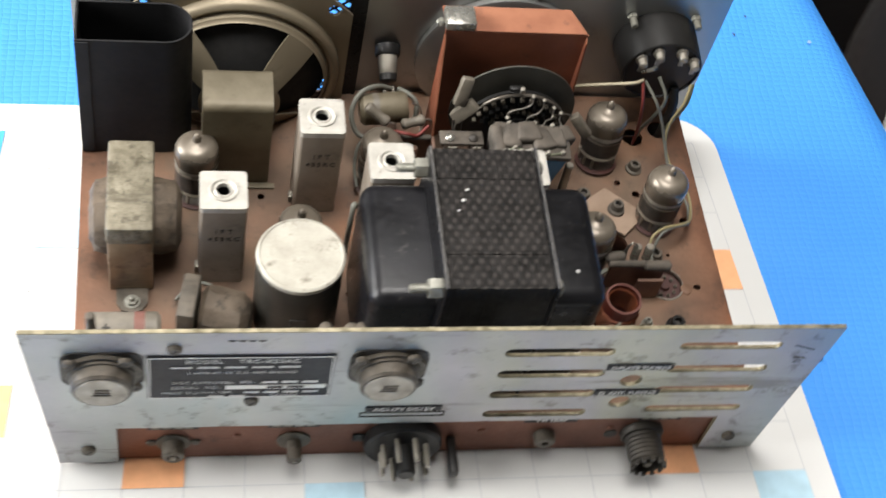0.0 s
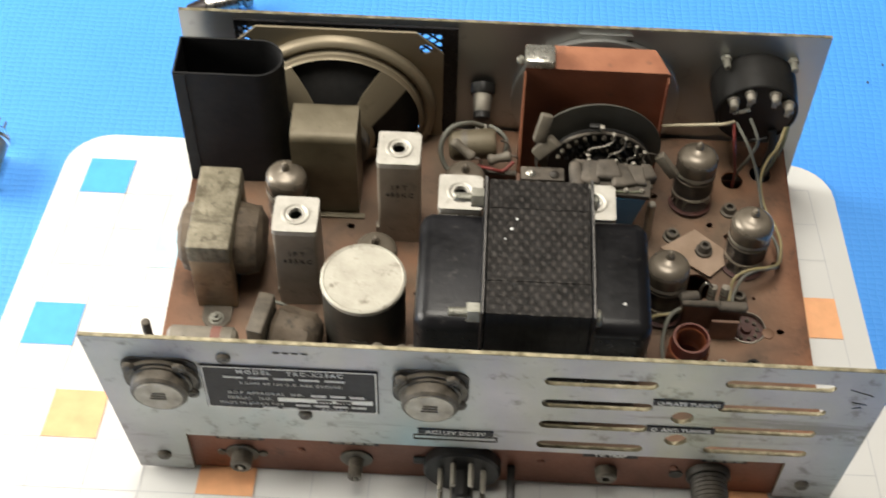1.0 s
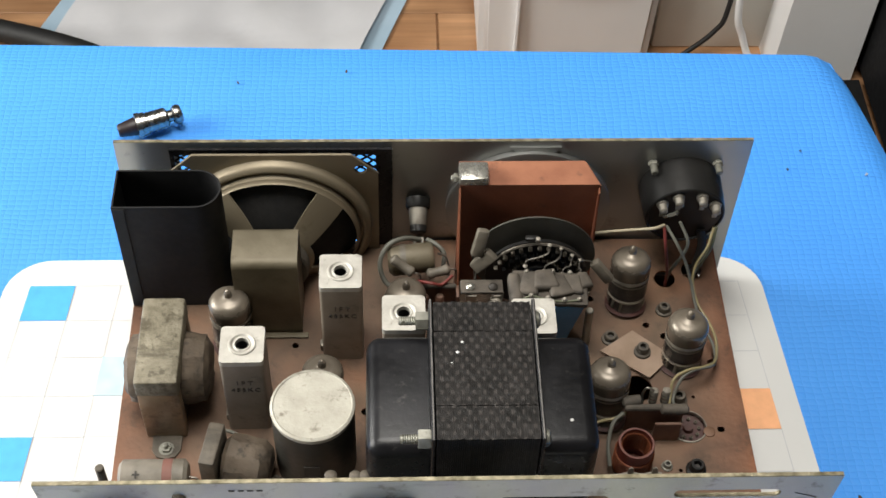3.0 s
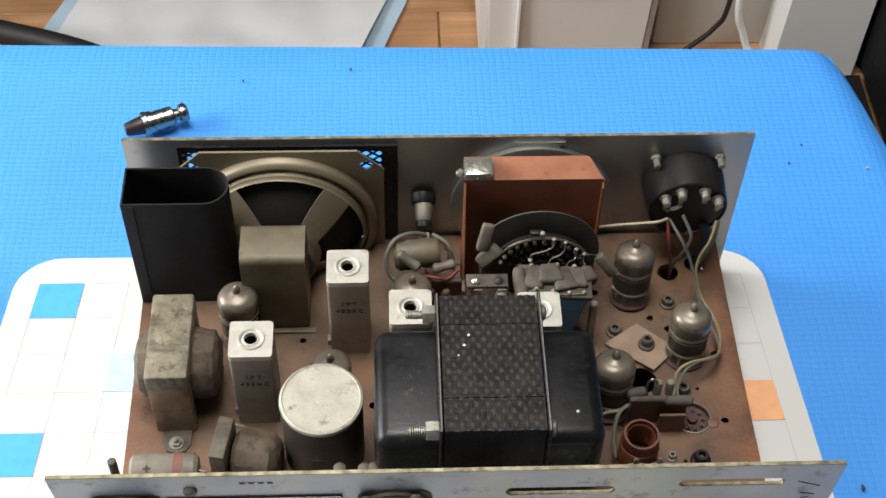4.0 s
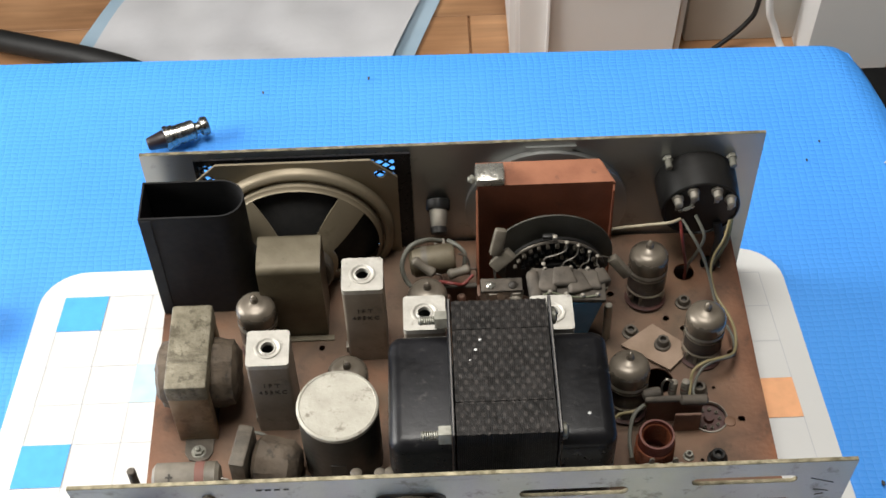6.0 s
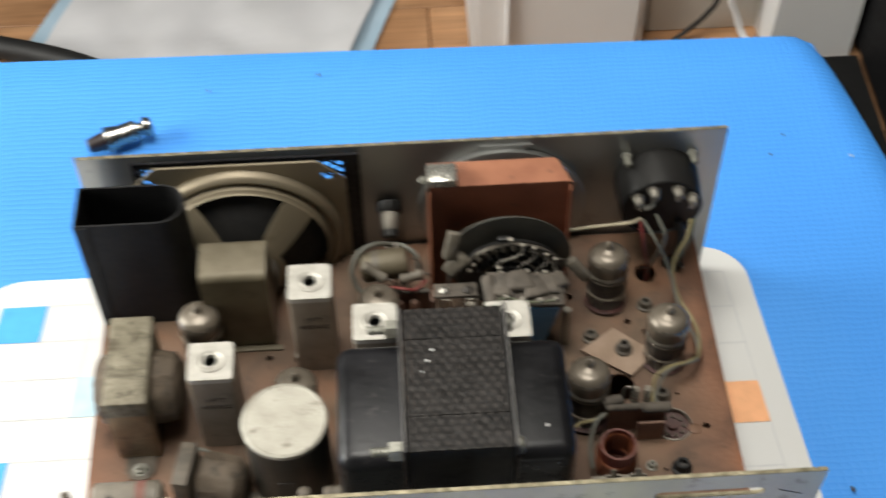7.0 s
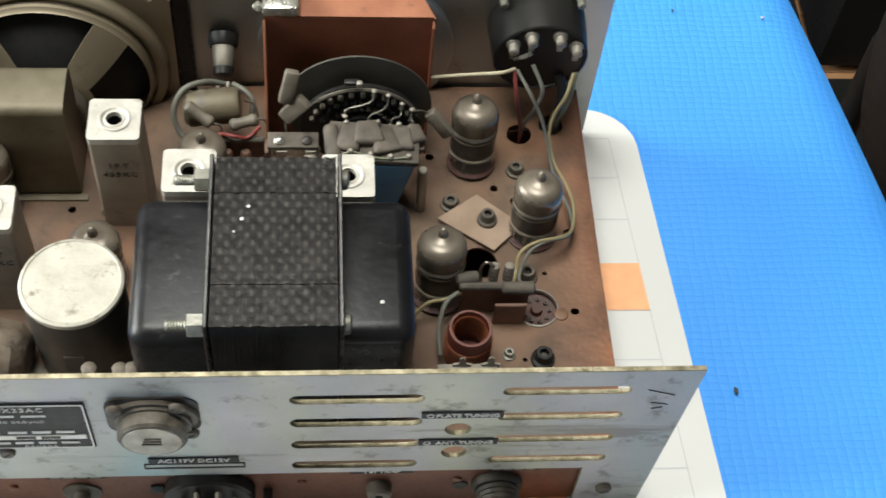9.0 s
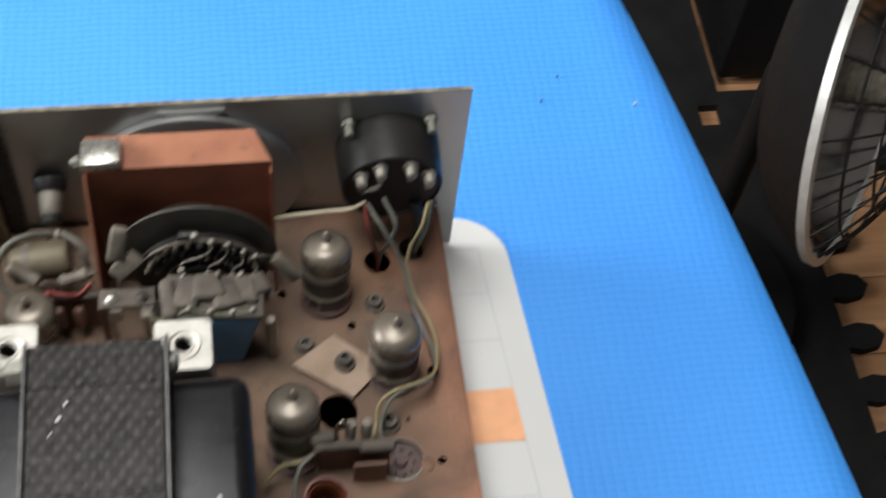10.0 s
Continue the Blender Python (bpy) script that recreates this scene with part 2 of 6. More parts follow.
def blotches(m, tints, scale, amount):
    """Broad tinted patches over a metal surface: painted reflections on the rear panel, stains on the deck."""
    n, l = m.node_tree.nodes, m.node_tree.links
    b = n["Principled BSDF"]
    src = b.inputs["Base Color"].links[0].from_socket
    tc = n.new("ShaderNodeTexCoord")
    mp = n.new("ShaderNodeMapping")
    mp.inputs["Scale"].default_value = (1, 1, 0.45)
    l.new(tc.outputs["Object"], mp.inputs["Vector"])
    w = n.new("ShaderNodeTexNoise")
    w.inputs["Scale"].default_value, w.inputs["Detail"].default_value = scale, 4
    l.new(mp.outputs[0], w.inputs["Vector"])
    r = n.new("ShaderNodeValToRGB")
    r.color_ramp.elements[0].color, r.color_ramp.elements[1].color = (*tints[0], 1), (*tints[-1], 1)
    r.color_ramp.elements[0].position, r.color_ramp.elements[1].position = 0.34, 0.66
    for i, t in enumerate(tints[1:-1]):
        e = r.color_ramp.elements.new(0.34 + 0.32 * (i + 1) / (len(tints) - 1))
        e.color = (*t, 1)
    l.new(w.outputs["Fac"], r.inputs["Fac"])
    mx = n.new("ShaderNodeMixRGB")
    mx.blend_type = "MULTIPLY"
    mx.inputs["Fac"].default_value = amount
    l.new(src, mx.inputs["Color1"])
    l.new(r.outputs["Color"], mx.inputs["Color2"])
    l.new(mx.outputs["Color"], b.inputs["Base Color"])


def grime(m, colour, scale, level, amount):
    """Scattered specks and smears of dirt, and fine scratches."""
    n, l = m.node_tree.nodes, m.node_tree.links
    b = n["Principled BSDF"]
    src = b.inputs["Base Color"].links[0].from_socket
    tc = n.new("ShaderNodeTexCoord")
    masks = []
    for sc, stretch, lev in ((scale, (1, 1, 1), level), (scale * 0.35, (0.25, 1, 2.2), level + 0.03)):
        mp = n.new("ShaderNodeMapping")
        mp.inputs["Scale"].default_value = stretch
        mp.inputs["Rotation"].default_value = (0.2, 0.5, 0.3)
        l.new(tc.outputs["Object"], mp.inputs["Vector"])
        w = n.new("ShaderNodeTexNoise")
        w.inputs["Scale"].default_value, w.inputs["Detail"].default_value, w.inputs["Roughness"].default_value = sc, 8, 0.7
        l.new(mp.outputs[0], w.inputs["Vector"])
        r = n.new("ShaderNodeMapRange")
        r.inputs["From Min"].default_value, r.inputs["From Max"].default_value, r.inputs["To Max"].default_value = lev, lev + 0.10, amount
        l.new(w.outputs["Fac"], r.inputs["Value"])
        masks.append(r)
    mx = n.new("ShaderNodeMath")
    mx.operation = "MAXIMUM"
    l.new(masks[0].outputs[0], mx.inputs[0])
    l.new(masks[1].outputs[0], mx.inputs[1])
    mix = n.new("ShaderNodeMixRGB")
    mix.inputs["Color2"].default_value = (*colour, 1)
    l.new(mx.outputs[0], mix.inputs["Fac"])
    l.new(src, mix.inputs["Color1"])
    l.new(mix.outputs["Color"], b.inputs["Base Color"])


grime(ZINC, (0.12, 0.11, 0.08), 90, 0.555, 0.6)
grime(COPPER, (0.06, 0.042, 0.03), 95, 0.55, 0.45)
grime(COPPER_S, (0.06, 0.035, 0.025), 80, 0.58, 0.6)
grime(COPPER_B, (0.09, 0.045, 0.03), 120, 0.60, 0.6)
grime(IFTT, (0.16, 0.14, 0.11), 200, 0.58, 0.6)
grime(IFTM, (0.09, 0.075, 0.06), 120, 0.58, 0.5)
grime(CANTOP, (0.12, 0.10, 0.07), 140, 0.565, 0.8)
grime(BLACKP, (0.09, 0.085, 0.08), 160, 0.60, 0.35)
grime(OLIVE, (0.06, 0.05, 0.03), 120, 0.58, 0.5)
grime(SPKM, (0.11, 0.085, 0.05), 60, 0.60, 0.4)
grime(STEEL, (0.07, 0.07, 0.065), 50, 0.60, 0.4)
grime(DARKMET, (0.03, 0.025, 0.02), 150, 0.54, 0.6)
grime(WIND, (0.02, 0.015, 0.01), 160, 0.52, 0.7)
grime(STRAP, (0.05, 0.04, 0.022), 190, 0.52, 0.7)
grime(STRAP_S, (0.05, 0.028, 0.014), 60, 0.54, 0.6)
# Cool and warm tints paint window reflections into the rear panel's colour.
blotches(ZINC, [(0.80, 0.98, 1.06), (1.0, 1.0, 1.0), (0.95, 0.88, 0.98), (1.0, 0.96, 0.82)], 14, 0.9)
blotches(COPPER, [(1.25, 1.05, 0.9), (0.9, 0.9, 0.9), (0.6, 0.62, 0.66), (1.0, 1.0, 1.0)], 24, 0.8)


def worn_spots(m):
    """Staggered rows of worn spots along the lamination edges."""
    n, l = m.node_tree.nodes, m.node_tree.links
    b = n["Principled BSDF"]
    src = b.inputs["Base Color"].links[0].from_socket
    tc = n.new("ShaderNodeTexCoord")
    sx = n.new("ShaderNodeSeparateXYZ")
    l.new(tc.outputs["Object"], sx.inputs[0])
    s = []
    for axis, half in (("X", 0.0021), ("Y", 0.0031)):
        a = n.new("ShaderNodeMath")
        a.operation, a.inputs[1].default_value = "MULTIPLY", math.pi / half
        l.new(sx.outputs[axis], a.inputs[0])
        w = n.new("ShaderNodeMath")
        w.operation = "SINE"
        l.new(a.outputs[0], w.inputs[0])
        s.append(w)
    pr = n.new("ShaderNodeMath")
    pr.operation = "MULTIPLY"
    l.new(s[0].outputs[0], pr.inputs[0])
    l.new(s[1].outputs[0], pr.inputs[1])
    rg = n.new("ShaderNodeMapRange")
    rg.inputs["From Min"].default_value, rg.inputs["From Max"].default_value, rg.inputs["To Max"].default_value = 0.2, 0.8, 0.75
    wn_ = n.new("ShaderNodeTexNoise")
    wn_.inputs["Scale"].default_value, wn_.inputs["Detail"].default_value = 140, 4
    l.new(tc.outputs["Object"], wn_.inputs["Vector"])
    wm = n.new("ShaderNodeMath")
    wm.operation = "MULTIPLY"
    wm2 = n.new("ShaderNodeMath")
    wm2.operation, wm2.inputs[1].default_value = "MULTIPLY", 2.0
    l.new(wn_.outputs["Fac"], wm2.inputs[0])
    l.new(wm2.outputs[0], wm.inputs[0])
    l.new(pr.outputs[0], wm.inputs[1])
    l.new(wm.outputs[0], rg.inputs["Value"])
    mx = n.new("ShaderNodeMixRGB")
    mx.inputs["Color2"].default_value = (0.054, 0.047, 0.043, 1)
    gn = n.new("ShaderNodeNewGeometry")
    gs = n.new("ShaderNodeSeparateXYZ")
    l.new(gn.outputs["Normal"], gs.inputs[0])
    upw = n.new("ShaderNodeMath")
    upw.operation, upw.use_clamp = "MULTIPLY", True
    l.new(gs.outputs["Z"], upw.inputs[0])
    l.new(rg.outputs[0], upw.inputs[1])
    l.new(upw.outputs[0], mx.inputs["Fac"])
    l.new(src, mx.inputs["Color1"])
    l.new(mx.outputs["Color"], b.inputs["Base Color"])


worn_spots(LAMIN)


def foam_mat():
    """Blue ribbed foam: small cushions in rows."""
    m = M("blue_ribbed_foam", (0.045, 0.27, 0.78), (0.06, 0.31, 0.84), 6, 0.62, 0.0, 0.0, 300)
    n, l = m.node_tree.nodes, m.node_tree.links
    tc = n.new("ShaderNodeTexCoord")
    sx = n.new("ShaderNodeSeparateXYZ")
    wob = n.new("ShaderNodeTexNoise")
    wob.inputs["Scale"].default_value, wob.inputs["Detail"].default_value = 55, 3
    l.new(tc.outputs["Object"], wob.inputs["Vector"])
    ad = n.new("ShaderNodeVectorMath")
    ad.operation = "MULTIPLY_ADD"
    ad.inputs[1].default_value = (0.0040, 0.0045, 0)
    l.new(wob.outputs["Color"], ad.inputs[0])
    l.new(tc.outputs["Object"], ad.inputs[2])
    l.new(ad.outputs[0], sx.inputs[0])
    hs = []
    for axis, pitch in (("X", 0.0042), ("Y", 0.0034)):
        a = n.new("ShaderNodeMath")
        a.operation, a.inputs[1].default_value = "MULTIPLY", math.pi / pitch
        l.new(sx.outputs[axis], a.inputs[0])
        s = n.new("ShaderNodeMath")
        s.operation = "SINE"
        l.new(a.outputs[0], s.inputs[0])
        hs.append(s)
    cush = []
    for h, power in zip(hs, (0.35, 0.5)):
        ab = n.new("ShaderNodeMath")
        ab.operation = "ABSOLUTE"
        l.new(h.outputs[0], ab.inputs[0])
        pw = n.new("ShaderNodeMath")
        pw.operation, pw.inputs[1].default_value = "POWER", power
        l.new(ab.outputs[0], pw.inputs[0])
        cush.append(pw)
    mn = n.new("ShaderNodeMath")
    mn.operation = "MULTIPLY"
    l.new(cush[0].outputs[0], mn.inputs[0])
    l.new(cush[1].outputs[0], mn.inputs[1])
    bp = n.new("ShaderNodeBump")
    bp.inputs["Strength"].default_value, bp.inputs["Distance"].default_value = 0.42, 0.0007
    l.new(mn.outputs[0], bp.inputs["Height"])
    l.new(bp.outputs["Normal"], n["Principled BSDF"].inputs["Normal"])
    return m


FOAM = foam_mat()
SHEET = M("white_sheet_plastic", (0.585, 0.585, 0.572), (0.635, 0.635, 0.622), 9, 0.55, 0.0, 0.05, 300)
P_LINE = flat((0.47, 0.48, 0.50), 0.6, 0, "print_grey")
P_BLUE = flat((0.06, 0.36, 0.80), 0.55, 0, "print_blue")
P_PALE = flat((0.42, 0.60, 0.70), 0.55, 0, "print_pale_blue")
P_ORANGE = flat((0.80, 0.40, 0.20), 0.55, 0, "print_orange")

# ---------------------------------------------------------------- building helpers


def thing(name, base, label="", category="", group="", kind=""):
    o = new(name)
    o.empty_display_size = 0.01
    o.location = base
    return tagged(o, label, category, group, kind)


def smooth(me, angle):
    for p in me.polygons:
        p.use_smooth = True
    bm2 = bmesh.new()
    bm2.from_mesh(me)
    lim = radians(angle)
    for e in bm2.edges:
        e.smooth = len(e.link_faces) == 2 and e.calc_face_angle(0) < lim
    bm2.to_mesh(me)
    bm2.free()


def root_of(o):
    while o.parent:
        o = o.parent
    return o


def part(name, bm, material, parent, label="", angle=35):
    """Links a bmesh, in world coordinates, as one mesh under a thing or part."""
    base = root_of(parent).location
    bmesh.ops.translate(bm, verts=bm.verts, vec=-Vector(base))
    bmesh.ops.recalc_face_normals(bm, faces=bm.faces)
    me = bpy.data.meshes.new(name)
    bm.to_mesh(me)
    bm.free()
    smooth(me, angle)
    me.materials.append(material)
    o = new(name, me)
    o.parent = parent
    if label:
        o["label"] = label
    return o


def solo(name, bm, material, label="", category="", kind="", group="", angle=35):
    bmesh.ops.recalc_face_normals(bm, faces=bm.faces)
    me = bpy.data.meshes.new(name)
    bm.to_mesh(me)
    bm.free()
    smooth(me, angle)
    me.materials.append(material)
    return tagged(new(name, me), label, category, group, kind)


def box(x0, x1, y0, y1, z0, z1, bev=0.0, seg=2, bm=None):
    b = bmesh.new()
    bmesh.ops.create_cube(b, size=1, matrix=Matrix.LocRotScale(((x0 + x1) / 2, (y0 + y1) / 2, (z0 + z1) / 2), None, (x1 - x0, y1 - y0, z1 - z0)))
    if bev:
        bmesh.ops.bevel(b, geom=b.edges[:], offset=bev, segments=seg, profile=0.5, affect="EDGES")
    return merge(bm, b)


def merge(bm, b):
    if bm is None:
        return b
    me = bpy.data.meshes.new("tmp")
    b.to_mesh(me)
    b.free()
    bm.from_mesh(me)
    bpy.data.meshes.remove(me)
    return bm


def turned(c, axis, prof, seg=24, bm=None):
    """A lathe: prof is rows of (distance along the axis, radius)."""
    b = bmesh.new()
    q = Vector(axis).normalized().to_track_quat("Z", "Y").to_matrix()
    rings = []
    for h, r in prof:
        if r <= 1e-6:
            rings.append([b.verts.new(Vector(c) + q @ Vector((0, 0, h)))])
        else:
            rings.append([b.verts.new(Vector(c) + q @ Vector((r * math.cos(2 * math.pi * i / seg), r * math.sin(2 * math.pi * i / seg), h))) for i in range(seg)])
    for a, d in zip(rings, rings[1:]):
        for i in range(seg):
            j = (i + 1) % seg
            if len(a) == 1 and len(d) == 1:
                continue
            if len(a) == 1:
                b.faces.new((a[0], d[i], d[j]))
            elif len(d) == 1:
                b.faces.new((a[i], a[j], d[0]))
            else:
                b.faces.new((a[i], a[j], d[j], d[i]))
    return merge(bm, b)


def rod(p, q, r, seg=10, bm=None, bev=0.0):
    L = (Vector(q) - Vector(p)).length
    bev = bev or min(r * 0.25, L * 0.2)
    return turned(p, Vector(q) - Vector(p), [(0, 0), (0, r - bev), (bev, r), (L - bev, r), (L, r - bev), (L, 0)], seg, bm)


def wire(pts, r, seg=6, steps=6, bm=None):
    """A round wire swept along a smooth line through the points."""
    P = [Vector(p) for p in pts]
    P = [P[0] * 2 - P[1]] + P + [P[-1] * 2 - P[-2]]
    line = []
    for i in range(1, len(P) - 2):
        for s in range(steps):
            t = s / steps
            a, b_, c, d = P[i - 1], P[i], P[i + 1], P[i + 2]
            line.append(0.5 * (2 * b_ + (c - a) * t + (2 * a - 5 * b_ + 4 * c - d) * t * t + (3 * b_ - a - 3 * c + d) * t ** 3))
    line.append(P[-2])
    b = bmesh.new()
    rings = []
    side = Vector((0.3, 0.5, 0.8)).normalized()
    for i, p in enumerate(line):
        tan = (line[min(i + 1, len(line) - 1)] - line[max(i - 1, 0)]).normalized()
        u = side - tan * side.dot(tan)
        u = u.normalized() if u.length > 1e-4 else tan.orthogonal().normalized()
        side = u
        v = tan.cross(u)
        rings.append([b.verts.new(p + r * (math.cos(2 * math.pi * k / seg) * u + math.sin(2 * math.pi * k / seg) * v)) for k in range(seg)])
    for a, d in zip(rings, rings[1:]):
        for k in range(seg):
            j = (k + 1) % seg
            b.faces.new((a[k], a[j], d[j], d[k]))
    b.faces.new(rings[0])
    b.faces.new(rings[-1])
    return merge(bm, b)


def circle(cx, cy, r, seg=20):
    return [(cx + r * math.cos(2 * math.pi * i / seg), cy + r * math.sin(2 * math.pi * i / seg)) for i in range(seg)]


def slot(x0, x1, cy, r, seg=8):
    pts = [(x1 - r + r * math.cos(a), cy + r * math.sin(a)) for a in [(-0.5 + i / seg) * math.pi for i in range(seg + 1)]]
    return pts + [(x0 + r + r * math.cos(a), cy + r * math.sin(a)) for a in [(0.5 + i / seg) * math.pi for i in range(seg + 1)]]


def rrect(x0, x1, y0, y1, r, seg=5):
    pts = []
    for cx, cy, a0 in ((x1 - r, y1 - r, 0), (x0 + r, y1 - r, 90), (x0 + r, y0 + r, 180), (x1 - r, y0 + r, 270)):
        pts += [(cx + r * math.cos(radians(a0 + 90 * i / seg)), cy + r * math.sin(radians(a0 + 90 * i / seg))) for i in range(seg + 1)]
    return pts


def plate(outer, holes, at, thick, axis="z", bm=None):
    """A sheet with holes. axis z: outline in x, y, from height at upwards; axis y: outline in x, z, from depth at onwards."""
    b = bmesh.new()
    for loop in [outer, *holes]:
        vs = [b.verts.new((p[0], p[1], at) if axis == "z" else (p[0], at, p[1])) for p in loop]
        for i in range(len(vs)):
            b.edges.new((vs[i], vs[(i + 1) % len(vs)]))
    bmesh.ops.triangle_fill(b, use_beauty=True, use_dissolve=False, edges=b.edges[:])
    r = bmesh.ops.extrude_face_region(b, geom=b.faces[:])
    vec = (0, 0, thick) if axis == "z" else (0, thick, 0)
    bmesh.ops.translate(b, verts=[v for v in r["geom"] if isinstance(v, bmesh.types.BMVert)], vec=vec)
    return merge(bm, b)


def letters(name, text, at, size, material, parent, rot, depth=0.0002, align="CENTER", label="", bold=0.018, space=1.0):
    """Raised lettering; at in world coordinates, rot in degrees."""
    cu = bpy.data.curves.new("lettering", "FONT")
    cu.body, cu.size, cu.align_x, cu.align_y, cu.extrude = text, size, align, "CENTER", depth
    cu.resolution_u, cu.offset, cu.space_character = 2, size * bold, space
    tmp = bpy.data.objects.new("lettering", cu)
    scene.collection.objects.link(tmp)
    bpy.context.view_layer.update()
    me = bpy.data.meshes.new_from_object(tmp.evaluated_get(bpy.context.evaluated_depsgraph_get()))
    bpy.data.objects.remove(tmp)
    me.transform(pose(*at, *rot))
    b = bmesh.new()
    b.from_mesh(me)
    bpy.data.meshes.remove(me)
    return part(name, b, material, parent, label)


def hexnut(c, axis, r, h, bm=None):
    return turned(c, axis, [(0, 0), (0, r * 0.97), (h * 0.12, r), (h * 0.88, r), (h, r * 0.94), (h, 0)], 6, bm)


def screw(parent, c, axis, r, material=None):
    """A slotted pan-head screw."""
    ax = Vector(axis).normalized()
    h = part("screw", turned(c, axis, [(0, r), (r * 0.35, r), (r * 0.6, r * 0.8), (r * 0.68, 0)], 14), material or DARKMET, parent)
    u = ax.orthogonal().normalized()
    p = Vector(c) + ax * r * 0.68
    part("screw_slot", rod(p - u * r * 0.55, p + u * r * 0.55, r * 0.11, 6), DARKINK, h)
    return h

# ---------------------------------------------------------------- room
FLOOR = -0.72
DECK = 0.0345
floor = solo("floor", box(-1.8, 2.0, -1.6, 2.6, FLOOR - 0.05, FLOOR - 0.006), WOOD, "brown wooden plank floor of the room", "floor", "structure")
west = box(-1.7, -1.6, -1.6, 2.6, FLOOR, 0.22)
box(-1.7, -1.6, -1.6, 2.6, 1.28, 1.7, bm=west)
box(-1.7, -1.6, -1.6, -0.38, 0.22, 1.28, bm=west)
box(-1.7, -1.6, 0.88, 2.6, 0.22, 1.28, bm=west)
# Walls and ceiling are added out of view to close the room.
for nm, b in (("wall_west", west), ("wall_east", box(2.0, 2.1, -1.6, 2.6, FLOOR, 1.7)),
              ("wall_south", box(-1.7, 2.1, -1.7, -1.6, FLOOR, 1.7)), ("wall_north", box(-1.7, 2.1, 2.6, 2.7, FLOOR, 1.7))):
    solo(nm, b, WALLP, "plain dark room wall, added out of view to limit bounce", "wall", "structure")
solo("ceiling", box(-1.7, 2.1, -1.7, 2.7, 1.7, 1.8), WALLP, "plain dark ceiling, added out of view to limit bounce", "ceiling", "structure")

# ---------------------------------------------------------------- table with blue foam
table = thing("work_table", (0.0, 0.0, FLOOR), "work table standing on the wooden floor under blue foam", "table")
part("tabletop", box(-0.9, 0.240, -0.75, 0.322, -0.045, -0.0075, 0.003), OFFW, table)
for x, y in ((-0.85, -0.7), (0.195, -0.7), (-0.85, 0.27), (0.195, 0.27)):
    part("leg", box(x - 0.025, x + 0.025, y - 0.025, y + 0.025, FLOOR, -0.045, 0.003), OFFW, table)


def foam_sheet():
    """A thick ribbed sheet: its far edge is straight, its free side edge bows out and droops."""
    b = bmesh.new()
    ny, nx = 70, 44
    rows = []
    for j in range(ny + 1):
        v = j / ny
        y0 = -0.75 + 1.1065 * v
        edge = 0.3085 - 0.12 * max(0.0, y0) - 0.12 * max(0.0, y0) ** 2
        row = []
        for i in range(nx + 1):
            x = -0.92 + (edge + 0.92) * (1 - (1 - i / nx) ** 1.6)
            d = max(0.0, x - (edge - 0.022)) / 0.022
            e = max(0.0, y0 - 0.347) / 0.0095
            z = -0.0045 * d ** 3 - 0.0035 * e ** 3 + 0.0005 * noise.noise((x * 7, y0 * 7, 0))
            corner = 0.009 * max(0.0, (x - 0.238) / 0.018) ** 2 * max(0.0, v - 0.97) / 0.03
            row.append(b.verts.new((x, y0 - 0.02 * x * v ** 4 - corner, z - 0.0012)))
        rows.append(row)
    for a, c in zip(rows, rows[1:]):
        for i in range(nx):
            b.faces.new((a[i], a[i + 1], c[i + 1], c[i]))
    r = bmesh.ops.extrude_face_region(b, geom=b.faces[:])
    for v in [v for v in r["geom"] if isinstance(v, bmesh.types.BMVert)]:
        v.co.z = -0.0075
    return b


solo("foam_mat", foam_sheet(), FOAM, "bright blue ribbed foam mat covering the table", "foam mat", angle=60)

# printed white sheet


def node(k, r):
    xl, xr = -0.2030 - 0.0023 * r, 0.1640 + 0.0017 * r
    return xl + (xr - xl) * k / 16, 0.1755 - 0.0218 * r - 0.00019 * r * r


def sheet_mesh():
    pts = [node(x, y) for x, y in rrect(-0.58, 16.54, -0.78, 16.5, 0.95, 8)]
    return plate(pts, [], -0.0011, 0.0012)


grid_sheet = thing("grid_sheet", (0, 0, 0), "white plastic desk sheet with grid lines lying on blue foam", "desk mat")
part("sheet", sheet_mesh(), SHEET, grid_sheet)
lines = bmesh.new()
for k in range(-0, 17):
    (xa, ya), (xb, yb) = node(k, 0), node(k, 16)
    for i in range(16):
        (xa, ya), (xb, yb) = node(k, i), node(k, i + 1)
        v = [lines.verts.new(p) for p in ((xa - 0.0002, ya, 0.0003), (xa + 0.0002, ya, 0.0003), (xb + 0.0002, yb, 0.0003), (xb - 0.0002, yb, 0.0003))]
        lines.faces.new(v)
for r in range(0, 17):
    (xa, ya), (xb, yb) = node(0, r), node(16, r)
    v = [lines.verts.new(p) for p in ((xa, ya - 0.0002, 0.0003), (xb, yb - 0.0002, 0.0003), (xb, yb + 0.0002, 0.0003), (xa, ya + 0.0002, 0.0003))]
    lines.faces.new(v)
tagged(part("printed_grid", lines, P_LINE, grid_sheet, "thin grey printed grid lines"), kind="stuff")
for k, r, mt in ((0, 0, P_BLUE), (2, 2, P_PALE), (0, 4, P_BLUE), (1, 6, P_ORANGE), (4, 7, P_ORANGE), (7, 8, P_PALE), (13, 7, P_ORANGE), (15, 8, P_PALE), (15, 3, P_ORANGE)):
    part("printed_square", plate([node(k, r + 1), node(k + 1, r + 1), node(k + 1, r), node(k, r)], [], 0.0001, 0.0004), mt, grid_sheet)

